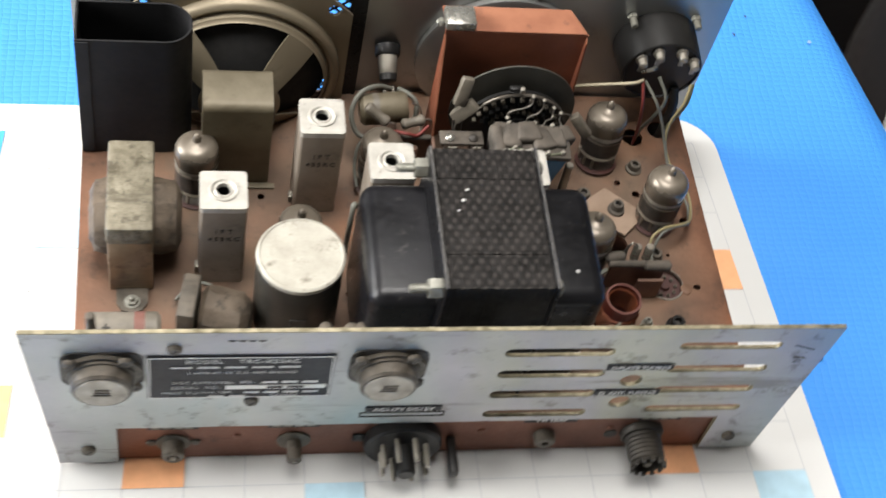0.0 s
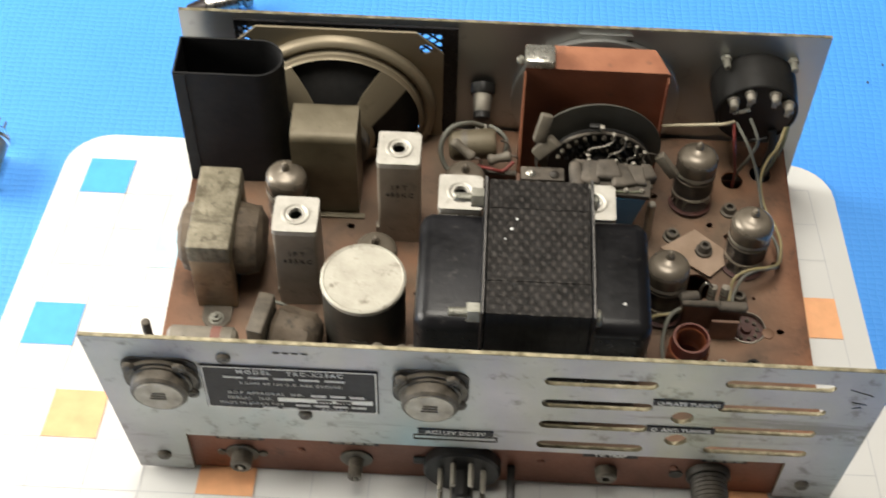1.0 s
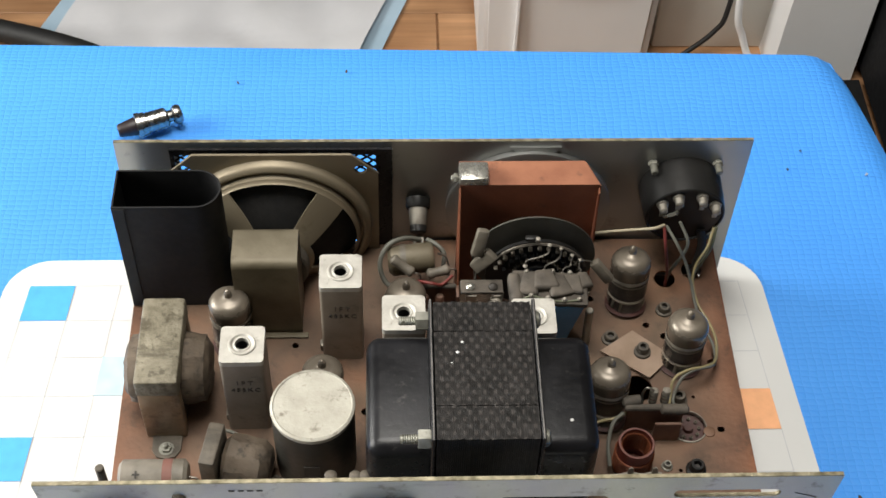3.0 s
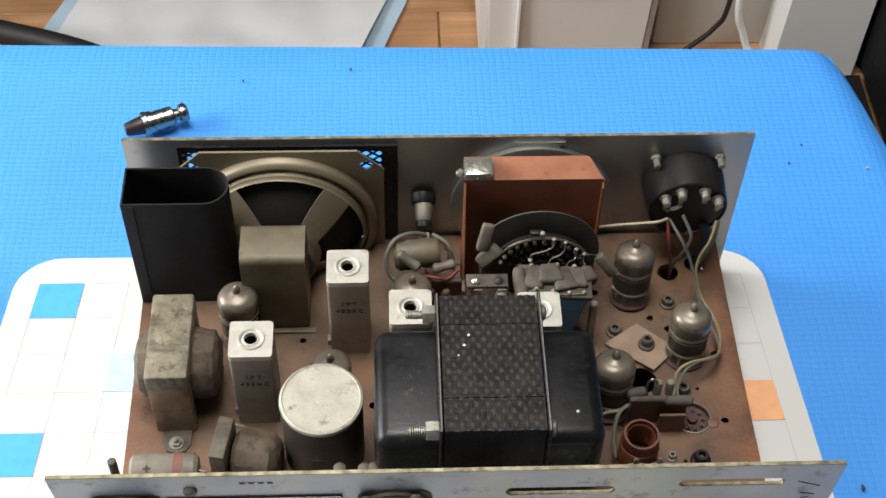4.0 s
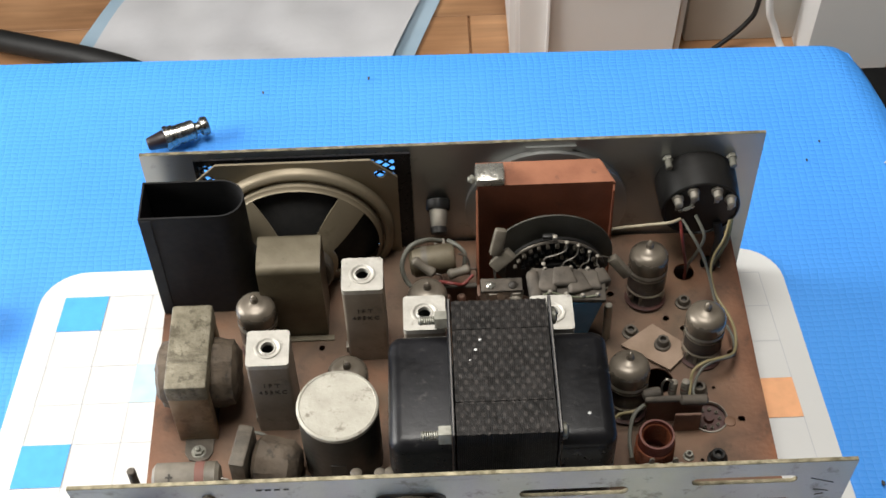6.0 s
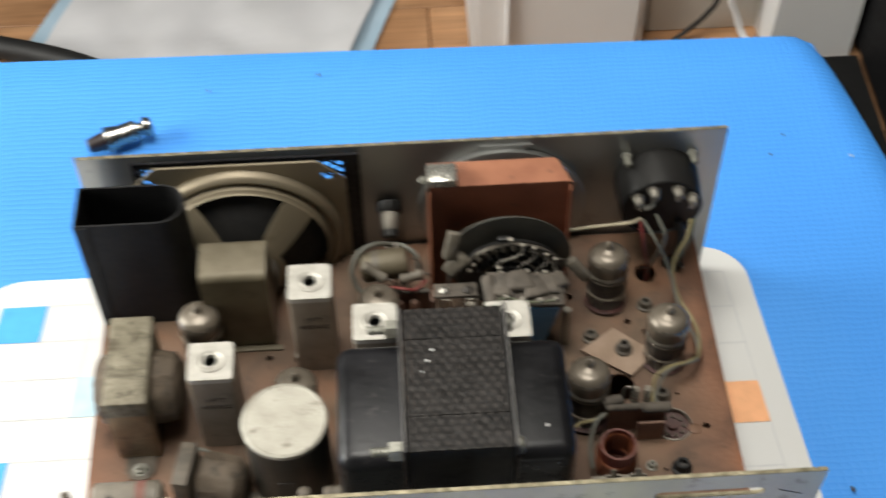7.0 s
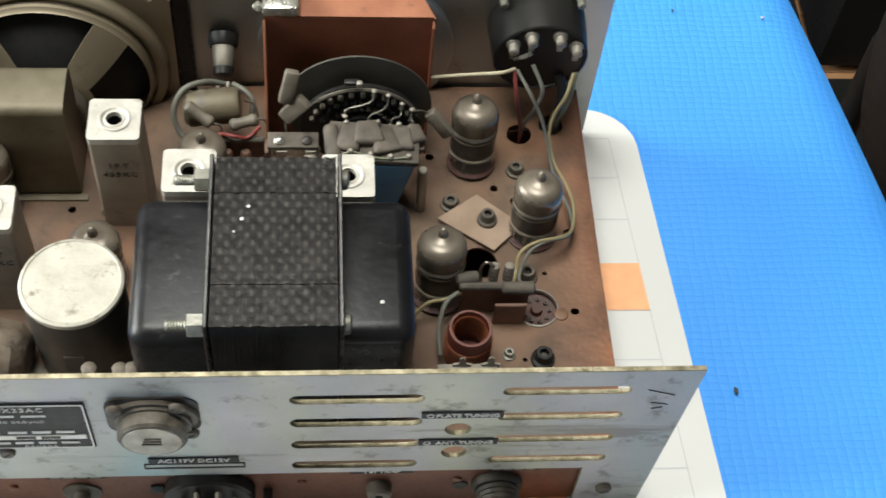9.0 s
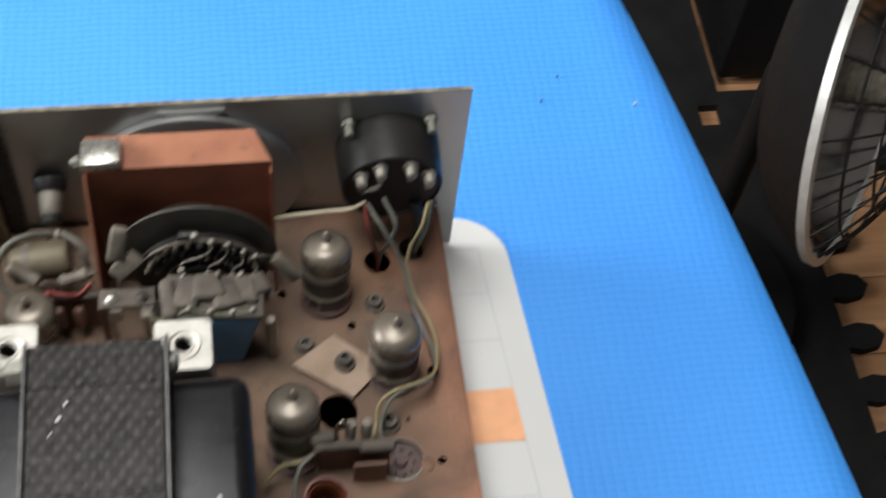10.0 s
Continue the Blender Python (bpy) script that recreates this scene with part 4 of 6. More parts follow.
def tube(x, y, tip=0.0735, lean=0.0, foot=DECK - 0.0035, r=0.0094):
    t = thing("vacuum_tube", (x, y, DECK), "glass vacuum tube with smoky silvered top, dusty, in its socket", "vacuum tube", "miniature glass tubes")
    H = tip - foot - 0.0055
    z = foot
    part("socket", turned((x, y, DECK), (0, 0, 1), [(0.0001, 0), (0.0001, 0.0101), (0.0006, 0.0101), (0.0008, 0.0090), (0.0008, 0)], 24), SOCKRED, t)
    env = part("envelope", turned((x, y, z), (0, 0, 1), [(0.0040, r * 0.80), (0.0052, r * 0.94), (0.0075, r), (H - 0.0108, r)], 32), GLASS, t, "clear dusty glass envelope")
    env.visible_shadow = False
    prof = [(H - 0.0108, r * 0.985), (H - 0.0058, r * 1.01)]
    prof += [(H - 0.0058 + 0.0060 * math.sin(a_), max(0.0022, r * 1.01 * math.cos(a_) ** 0.55)) for a_ in [radians(d) for d in (15, 30, 42, 54, 64, 73, 80)]]
    prof += [(H + 0.0012, 0.0019), (H + 0.0030, 0.0017), (H + 0.0048, 0.0010), (H + 0.0055, 0)]
    part("getter_cap", turned((x, y, z), (0, 0, 1), prof, 32), GETTER, t, "smoky silver getter flash with exhaust tip")
    ed = bmesh.new()
    n_ = 32
    rings = [[], []]
    for i in range(n_):
        a_ = 2 * math.pi * i / n_
        dz = 0.0011 * noise.noise((math.cos(a_) * 2.2 + x * 300, math.sin(a_) * 2.2, y * 300))
        for k, hz in ((0, H - 0.0106), (1, H - 0.0124 + dz)):
            rings[k].append(ed.verts.new((x + (r + 0.00008) * math.cos(a_), y + (r + 0.00008) * math.sin(a_), z + hz)))
    for i in range(n_):
        j = (i + 1) % n_
        ed.faces.new((rings[0][i], rings[0][j], rings[1][j], rings[1][i]))
    part("flash_edge", ed, CERAM, t, "ragged pale edge of the flash")
    part("plate_electrode", turned((x, y, z), (0, 0, 1), [(0.0125, r * 0.2), (0.0125, r * 0.84), (H - 0.0150, r * 0.84), (H - 0.0150, 0)], 20), PLATE_E, t, "dark carbonised plate")
    part("mica_disc", turned((x, y, z), (0, 0, 1), [(H - 0.0148, 0), (H - 0.0148, r * 0.95), (H - 0.0143, r * 0.95), (H - 0.0143, 0)], 20), CERAM, t, "pale mica spacer")
    part("mica_disc", turned((x, y, z), (0, 0, 1), [(0.0112, 0), (0.0112, r * 0.95), (0.0120, r * 0.95), (0.0120, 0)], 20), CERAM, t, "pale mica spacer")
    part("base_button", turned((x, y, z), (0, 0, 1), [(0.0030, 0), (0.0030, r * 0.74), (0.0044, r * 0.80), (0.0044, 0)], 20), GREY_E, t)
    for k in range(7):
        a_ = 2 * math.pi * k / 9
        part("pin", rod((x + r * 0.66 * math.cos(a_), y + r * 0.66 * math.sin(a_), z + 0.0044), (x + r * 0.55 * math.cos(a_), y + r * 0.55 * math.sin(a_), z + 0.0112), 0.0007, 6), NICKEL, t)
    t.rotation_euler.x = -math.atan(lean / (tip - DECK))


for x, y, tip, lean in ((0.0958, 0.1362, 0.0722, 0.0060), (0.1178, 0.1012, 0.0720, 0.0028), (0.0790, 0.0725, 0.0728, 0.0058), (-0.0485, 0.0812, 0.0690, 0.0), (-0.0916, 0.1150, 0.0744, 0.0012), (-0.0110, 0.1215, 0.0725, 0.0)):
    tube(x, y, tip, lean)

# black paper sleeve
sl = thing("insulating_sleeve", (-0.117, 0.148, DECK), "tall open black paper sleeve, one side rounded, on the deck", "sleeve")


def dshape(x0, x1, y0, y1, n=14):
    r = (y1 - y0) / 2
    pts = [(x0, y0), (x1 - r, y0)]
    pts += [(x1 - r + r * math.cos(a), (y0 + y1) / 2 + r * math.sin(a)) for a in [(-0.5 + i / n) * math.pi for i in range(1, n)]]
    return pts + [(x1 - r, y1), (x0, y1)]


part("wall", plate(dshape(-0.1410, -0.0935, 0.1370, 0.1595), [dshape(-0.1402, -0.0943, 0.1378, 0.1587)], DECK + 0.0005, 0.1063 - DECK), PAPER, sl)
part("seam", box(-0.1408, -0.1355, 0.1364, 0.1370, DECK + 0.001, 0.1060), PAPER, sl)
part("inner_block", plate(dshape(-0.1400, -0.0946, 0.1382, 0.1583), [], DECK, 0.020), PAPER, sl)

# tan screening box
tb_ = thing("screening_box", (-0.0735, 0.130, DECK), "olive plated steel transformer cover, folded, on the deck", "metal cover")
b = box(-0.0893, -0.0598, 0.1205, 0.1430, DECK + 0.001, 0.0868)
es = [e for e in b.edges if all(v.co.z > 0.08 for v in e.verts) and abs(e.verts[0].co.x - e.verts[1].co.x) > 0.01]
bmesh.ops.bevel(b, geom=es, offset=0.004, segments=4, profile=0.5, affect="EDGES")
part("cover", b, OLIVE, tb_)
part("foot", box(-0.0905, -0.0570, 0.1170, 0.1200, DECK, DECK + 0.0012, 0.0004), OLIVE, tb_)

# loudspeaker
sp = thing("loudspeaker", (-0.072, 0.17, 0.053), "round loudspeaker with pale gold basket on the front panel", "loudspeaker")
SX, SZ, SY = -0.0725, 0.0540, 0.1715
q, c = 0.0490, 0.0125
part("mounting_plate", plate([(SX - q + c, SZ - q), (SX + q - c, SZ - q), (SX + q, SZ - q + c), (SX + q, SZ + q - c), (SX + q - c, SZ + q), (SX - q + c, SZ + q), (SX - q, SZ + q - c), (SX - q, SZ - q + c)],
                             [circle(SX, SZ, 0.0455, 40), circle(SX + 0.0408, SZ + 0.0392, 0.0030, 12), circle(SX - 0.0408, SZ + 0.0392, 0.0030, 12)], SY, 0.0012, "y"), SPKM, sp)
part("rim", turned((SX, SY, SZ), (0, -1, 0), [(-0.001, 0.0460), (0.0030, 0.0458), (0.0044, 0.0448), (0.0050, 0.0432), (0.0046, 0.0418), (0.0030, 0.0412), (0.0030, 0.0405), (0.0062, 0.0398), (0.0072, 0.0385)], 64), SPKM, sp)


def basket():
    """A cone of sheet steel with four large windows."""
    b = bmesh.new()
    rr = [(0.0066, 0.0400), (0.0074, 0.0388)] + [(0.0084 + 0.0126 * i / 7, 0.0384 - 0.0202 * i / 7) for i in range(8)] + [(0.0225, 0.0160), (0.0225, 0.0)]
    nw, ns = 20, 8
    V = []
    for k, (y, r) in enumerate(rr):
        if not r:
            continue
        half = 33.0 - 1.0 * min(max(k - 2, 0), 8)
        ring = []
        for q_ in range(4):
            angs = [-half + 2 * half * i / nw for i in range(nw)] + [half + (90 - 2 * half) * i / ns for i in range(ns)]
            ring += [b.verts.new((SX + r * math.cos(radians(90 * q_ + a_)), SY - y, SZ + r * math.sin(radians(90 * q_ + a_)))) for a_ in angs]
        V.append(ring)
    n = 4 * (nw + ns)
    for k in range(len(V) - 1):
        for i in range(n):
            if 2 <= k <= 8 and i % (nw + ns) < nw:
                continue
            j = (i + 1) % n
            b.faces.new((V[k][i], V[k][j], V[k + 1][j], V[k + 1][i]))
    V.append(None)
    b.faces.new(V[-2])
    r = bmesh.ops.extrude_face_region(b, geom=b.faces[:])
    bmesh.ops.translate(b, verts=[v for v in r["geom"] if isinstance(v, bmesh.types.BMVert)], vec=(0, 0.0008, 0))
    return b


part("basket", basket(), SPKM, sp, "pressed gold-coloured basket with four windows")
part("cone", turned((SX, SY, SZ), (0, -1, 0), [(-0.0005, 0.0400), (0.0060, 0.0330), (0.0150, 0.0160), (0.0180, 0.0)], 40), CONE, sp, "black paper cone")
part("magnet", turned((SX, SY - 0.0225, SZ), (0, -1, 0), [(0, 0.0160), (0.006, 0.0160), (0.0068, 0.0150), (0.0068, 0)], 28), DARKMET, sp)

# perforated grille behind the loudspeaker
gr = thing("speaker_grille", (-0.0685, 0.175, 0.05), "black expanded metal grille behind the loudspeaker", "grille")
GX0, GX1, GZ0, GZ1, GYY = -0.1195, -0.0170, 0.0045, 0.1040, 0.1745
part("grille_frame", plate([(GX0, GZ0), (GX1, GZ0), (GX1, GZ1), (GX0, GZ1)], [[(GX0 + 0.0020, GZ0 + 0.002), (GX1 - 0.0075, GZ0 + 0.002), (GX1 - 0.0075, GZ1 - 0.0035), (GX0 + 0.002, GZ1 - 0.0035)]], GYY - 0.0004, 0.0012, "y"), BLACKP, gr)
mb = bmesh.new()
w_, h_ = GX1 - GX0, GZ1 - GZ0
for s in (1, -1):
    for k in range(-38, 39):
        off = k * 0.0046
        pts = []
        for xx in (GX0, GX1):
            pts.append((xx, GZ0 + h_ / 2 + s * 0.75 * (xx - (GX0 + GX1) / 2) + off))
        (xa, za), (xb, zb) = pts
        t0, t1 = 0.0, 1.0
        d = zb - za
        for lim, sg in ((GZ0, 1), (GZ1, -1)):
            ta = (lim - za) / d
            if (d > 0) == (sg > 0):
                t0 = max(t0, ta)
            else:
                t1 = min(t1, ta)
        if t1 - t0 > 0.03:
            rod((xa + (xb - xa) * t0, GYY + 0.0006 + 0.0002 * s, za + d * t0), (xa + (xb - xa) * t1, GYY + 0.0006 + 0.0002 * s, za + d * t1), 0.00068, 4, mb)
part("expanded_mesh", mb, BLACKP, gr)

# ---------------------------------------------------------------- tuning box behind the dial
db = thing("tuning_box", (0.044, 0.148, DECK), "copper screening box with folded top around a rotary switch", "screening box")
BX0, BX1, BY0, BY1, BZ = 0.0135, 0.0768, 0.1500, 0.1645, 0.1062
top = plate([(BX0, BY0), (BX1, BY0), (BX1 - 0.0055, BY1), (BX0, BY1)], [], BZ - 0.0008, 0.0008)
part("top_plate", top, COPPER_B, db, "copper folded top painted in a lit tone")
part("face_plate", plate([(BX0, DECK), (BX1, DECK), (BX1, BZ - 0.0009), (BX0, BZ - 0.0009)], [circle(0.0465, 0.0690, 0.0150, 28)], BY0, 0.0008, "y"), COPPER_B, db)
for x in (BX0 - 0.0004, BX1 - 0.0004):
    side = bmesh.new()
    v = [side.verts.new(p) for p in ((x, BY0 - 0.0002, BZ - 0.002), (x, BY0 - 0.0022, BZ - 0.004), (x, 0.1250 if x < 0.04 else 0.1405, DECK), (x, BY0 - 0.0002, DECK))]
    side.faces.new(v)
    r_ = bmesh.ops.extrude_face_region(side, geom=side.faces[:])
    bmesh.ops.translate(side, verts=[v for v in r_["geom"] if isinstance(v, bmesh.types.BMVert)], vec=(0.0008, 0, 0))
    part("side_flange", side, COPPER_B, db)
part("slope_plate", plate([(BX1 + 0.0001, BY0), (BX1 + 0.0008, BY0), (BX1 - 0.0047, BY1), (BX1 - 0.0055, BY1)], [], DECK, BZ - DECK - 0.0008), COPPER_B, db)
ck = part("clip_block", box(0.0130, 0.0265, 0.1490, 0.1600, BZ + 0.0002, BZ + 0.0052, 0.0012, 2), SOLDER, db, "soldered shiny trimmer block")
part("clip_bolt", rod((0.0130, 0.1530, BZ + 0.0015), (0.0095, 0.1530, BZ + 0.0015), 0.0014, 10), BOLT, ck)
part("clip_nut", hexnut((0.0122, 0.1530, BZ + 0.0015), (-1, 0, 0), 0.0022, 0.0016), BOLT, ck)

sw = thing("rotary_switch", (0.047, 0.138, 0.06), "rotary wafer switch with wired contacts and grey shield disc", "rotary switch")
part("shield_disc", turned((0.0488, 0.1400, 0.0672), (0, -1, 0), [(0, 0), (0, 0.0288), (0.0008, 0.0288), (0.0008, 0)], 56), SHIELD, sw, "thin grey-green metal disc")
WX, WZ = 0.0500, 0.0605
part("wafer", turned((WX, 0.1365, WZ), (0, -1, 0), [(0, 0), (0, 0.0236), (0.0016, 0.0236), (0.0016, 0.0)], 44), BAKEL, sw, "black wafer carrying contacts")
part("wafer_ring", wire([(WX + 0.0234 * math.cos(a), 0.1335, WZ + 0.0234 * math.sin(a)) for a in [radians(18 + i * 9.8) for i in range(13)]], 0.0008, 6, 3), DUSTY, sw)
part("hub", turned((WX, 0.1348, WZ), (0, -1, 0), [(0, 0.0085), (0.003, 0.0085), (0.0035, 0.007), (0.0035, 0)], 20), BAKEL, sw)
for i in range(13):
    a = radians(14 + i * 12.5)
    for rr_, sz, mt in ((0.0198, 0.0009, DARKMET), (0.0158, 0.0010, BAKEL), (0.0118, 0.0008, DARKMET)):
        x, z = WX + rr_ * math.cos(a), WZ + rr_ * math.sin(a)
        clip = box(-sz, sz, -0.0012, 0.0012, -sz * 0.8, sz * 0.8, 0.0002, 1)
        clip.transform(pose(x, 0.1338, z, 0, random.uniform(-40, 40), 0))
        part("contact", clip, mt, sw)
part("top_lug", box(0.0432, 0.0490, 0.1325, 0.1350, 0.0868, 0.0888, 0.0005), BAKEL, sw)
part("lug_tip", box(0.0478, 0.0500, 0.1318, 0.1340, 0.0866, 0.0890, 0.0005), NICKEL, sw)
for x0, z0, x1, z1 in ((0.0545, 0.0845, 0.0435, 0.0775), (0.0600, 0.0820, 0.0525, 0.0738), (0.0655, 0.0770, 0.0610, 0.0715), (0.0695, 0.0735, 0.0680, 0.0680)):
    part("lead", wire([(x0, 0.1325, z0), (x0 - 0.0004, 0.1305, z0 - 0.0030), ((x0 + x1) / 2 + 0.0012, 0.1290, (z0 + z1) / 2 - 0.0008), (x1 + 0.0008, 0.1278, z1 + 0.0018), (x1, 0.1268, z1 - 0.0006)], 0.0004, 5, 5), W_TIN, sw)
    for bx, by, bz in ((x0, 0.1325, z0), (x1, 0.1268, z1 - 0.001)):
        part("solder_bead", turned((bx, by, bz - 0.001), (0, 0, 1), [(0, 0), (0.0003, 0.0009), (0.0012, 0.0011), (0.0021, 0)], 8), NICKEL, sw)


def mica(name, c, size, rot, leads):
    t = thing(name, c, "dusty grey-brown moulded mica capacitor on wire leads", "capacitor", "mica capacitors")
    b = box(-size[0] / 2, size[0] / 2, -size[1] / 2, size[1] / 2, -size[2] / 2, size[2] / 2, 0.0011, 2)
    b.transform(pose(*c, *rot))
    part("body", b, MICA, t)
    for p in leads:
        part("lead", wire(p, 0.0004, 5, 5), W_TIN, t)


mica("mica_capacitor", (0.0225, 0.1320, 0.0872), (0.0056, 0.0040, 0.0140), (-20, 14, 0), [[(0.021, 0.1335, 0.0790), (0.0205, 0.131, 0.070), (0.0215, 0.128, 0.060)]])
mica("mica_capacitor", (0.0245, 0.1300, 0.0765), (0.0128, 0.0046, 0.0062), (-25, -52, 0), [[(0.0215, 0.1285, 0.0735), (0.0212, 0.1275, 0.066), (0.0225, 0.126, 0.0575)], [(0.030, 0.129, 0.079), (0.034, 0.131, 0.0815), (0.039, 0.1325, 0.083)]])
mica("mica_capacitor", (0.0805, 0.1320, 0.0655), (0.0050, 0.0044, 0.0135), (-15, -40, 0), [[(0.078, 0.1335, 0.0690), (0.073, 0.1335, 0.0715), (0.0685, 0.1325, 0.0722)]])
mica("mica_capacitor", (0.0715, 0.1275, 0.0560), (0.0060, 0.0045, 0.0062), (10, 20, 0), [[(0.0715, 0.1275, 0.0588), (0.0705, 0.1290, 0.064)]])

lug = thing("tag_board", (0.025, 0.125, DECK), "small dusty tag board with solder lugs on the deck", "tag board")
part("board", box(0.0140, 0.0335, 0.1185, 0.1260, 0.0660, 0.0677, 0.0004), DUSTY, lug)
part("bracket", box(0.0165, 0.0182, 0.1195, 0.1208, DECK, 0.0660), NICKEL, lug)
part("bracket", box(0.0285, 0.0300, 0.1195, 0.1208, DECK, 0.0660), NICKEL, lug)
for x in (0.0185, 0.0290):
    part("solder_bead", turned((x, 0.1215, 0.0675), (0, 0, 1), [(0, 0.0022), (0.001, 0.0022), (0.0020, 0.0012), (0.0024, 0)], 10), SOLDER if x < 0.02 else DARKINK, lug)
for x in (0.0195, 0.0305):
    part("tab", plate([(x - 0.0024, 0.0602), (x - 0.0012, 0.0590), (x + 0.0012, 0.0590), (x + 0.0024, 0.0602), (x + 0.0014, 0.0622), (x + 0.0020, 0.0657), (x - 0.0020, 0.0657), (x - 0.0014, 0.0622)], [], 0.1178, 0.0007, "y"), NICKEL, lug)

rl = thing("relay", (0.058, 0.118, DECK), "blue plastic component with dusty grey contact strip on top", "relay")
b = box(0.0385, 0.0705, 0.1090, 0.1250, DECK + 0.0005, 0.0690)
for v in b.verts:
    if v.co.z < 0.05:
        v.co.x = 0.0545 + (v.co.x - 0.0545) * 0.55
        v.co.y = 0.1170 + (v.co.y - 0.1170) * 0.8
bmesh.ops.bevel(b, geom=b.edges[:], offset=0.0010, segments=2, affect="EDGES")
part("body", b, BLUEP, rl, "faded blue plastic body")
tp = box(-0.0172, 0.0172, -0.0085, 0.0085, -0.0016, 0.0016, 0.0009, 2)
tp.transform(pose(0.0545, 0.1175, 0.0712, 6, 3, -2))
part("contact_strip", tp, DUSTY, rl, "dusty grey insulating strip")
hb = box(-0.0030, 0.0030, -0.0080, 0.0080, -0.0085, 0.0085, 0.0024, 3)
hb.transform(pose(0.0392, 0.1175, 0.0668, 4, -6, 4))
part("holder_end", hb, DUSTY, rl, "rounded dusty holder end")
for x, y, z, sx, sy, sz, yaw in ((0.0450, 0.1185, 0.0738, 0.0040, 0.0060, 0.0022, -10), (0.0520, 0.1200, 0.0742, 0.0052, 0.0050, 0.0026, 6), (0.0585, 0.1175, 0.0730, 0.0048, 0.0058, 0.0022, 14), (0.0648, 0.1190, 0.0722, 0.0046, 0.0050, 0.0024, -6), (0.0700, 0.1215, 0.0710, 0.0034, 0.0040, 0.0030, 20)):
    lump = box(-sx, sx, -sy, sy, -sz, sz, 0.0014, 3)
    for v in lump.verts:
        v.co.x *= 1 - 0.25 * v.co.y / sy
        v.co += Vector((1, 1, 1)) * 0.0007 * noise.noise(v.co * 380 + Vector((x * 900, 0, 0)))
    lump.transform(pose(x, y, z, 8, yaw * 0.5, yaw))
    part("contact_blade", lump, DUSTY, rl, angle=60)
for x, y, z in ((0.0455, 0.1115, 0.0745), (0.0530, 0.1105, 0.0738), (0.0605, 0.1102, 0.0728), (0.0675, 0.1108, 0.0722), (0.0440, 0.1240, 0.0760), (0.0560, 0.1245, 0.0755), (0.0640, 0.1242, 0.0745)):
    part("post", rod((x, y, z - 0.0045), (x, y, z), 0.0009, 8), DARKMET, rl)
    part("solder_bead", turned((x, y, z - 0.0008), (0, 0, 1), [(0, 0.0008), (0.0008, 0.0013), (0.0018, 0.0008), (0.0022, 0)], 8), NICKEL, rl)
part("coil_end", rod((0.0300, 0.1170, 0.0610), (0.0320, 0.1230, 0.0630), 0.0028, 12), CERAM, rl)
part("pillar", rod((0.0740, 0.1130, DECK), (0.0735, 0.1130, 0.0610), 0.0019, 12), NICKEL, rl)
part("lead", wire([(0.0310, 0.1165, 0.0610), (0.0350, 0.1130, 0.0660), (0.0400, 0.1105, 0.0715), (0.0455, 0.1112, 0.0745), (0.0530, 0.1100, 0.0728), (0.0610, 0.1098, 0.0720), (0.0675, 0.1105, 0.0722)], 0.0005, 6, 6), W_GREEN, rl)

# ---------------------------------------------------------------- meter
mt_ = thing("panel_meter", (0.1215, 0.163, 0.0775), "round black meter case with four terminals on the front panel", "meter")
MX, MZ, MY = 0.1218, 0.0742, 0.1583
part("case", turned((MX, FY, MZ), (0, -1, 0), [(0, 0.0198), (0.004, 0.0198), (0.0176, 0.0191), (0.0194, 0.0189), (0.0200, 0.0183), (0.0200, 0.0178), (0.0192, 0.0174), (0.0192, 0)], 48), BAKEL, mt_)
for px, pz in ((-0.0120, 0.0085), (-0.0050, 0.0130), (0.0062, 0.0130), (0.0132, 0.0075)):
    lg = part("terminal", turned((MX + px, MY + 0.0005, MZ + pz), (0, -1, 0), [(0, 0.0029), (0.0015, 0.0029), (0.0020, 0.0022), (0.0052, 0.0020), (0.0058, 0.0012), (0.0058, 0)], 14), NICKEL, mt_, "nickel terminal screw")
    part("tag", box(MX + px - 0.0011, MX + px + 0.0011, MY - 0.0028, MY - 0.0020, MZ + pz - 0.0058, MZ + pz), NICKEL, lg)
part("link", wire([(MX - 0.0115, MY - 0.0035, MZ + 0.0035), (MX - 0.0075, MY - 0.004, MZ + 0.0055), (MX - 0.0045, MY - 0.003, MZ + 0.0065)], 0.0009, 6, 5), SOLDER, mt_)
for px in (-0.0152, 0.0156):
    st = part("stud", rod((MX + px, FY, MZ + 0.0165), (MX + px, FY - 0.0075, MZ + 0.0165), 0.0017, 10), BOLT, mt_)
    part("nut", hexnut((MX + px, FY - 0.0005, MZ + 0.0165), (0, -1, 0), 0.0025, 0.0020), BOLT, st)


def lead(name, pts, r, m, label):
    b = wire(pts, r, 7, 7)
    solo(name, b, m, label, "wire", group="connecting wires", angle=80)


T = [(MX - 0.0115, MZ + 0.0030), (MX - 0.0045, MZ + 0.0060), (MX + 0.0062, MZ + 0.0060), (MX + 0.0125, MZ + 0.0010)]
lead("wire", [(0.0770, 0.1460, 0.0765), (0.086, 0.1470, 0.0765), (0.096, 0.1470, 0.0775), (0.1050, 0.1462, 0.0795), (T[0][0], 0.1500, T[0][1])], 0.0008, W_WHITE, "cream insulated wire from copper box to meter terminal")
lead("wire", [(T[0][0], 0.1500, T[0][1]), (0.1115, 0.1445, 0.0690), (0.1140, 0.1450, 0.0560), (0.1165, 0.1475, 0.0430), (0.1170, 0.1480, 0.0330)], 0.0008, W_RED, "dark red wire from meter terminal into the deck")
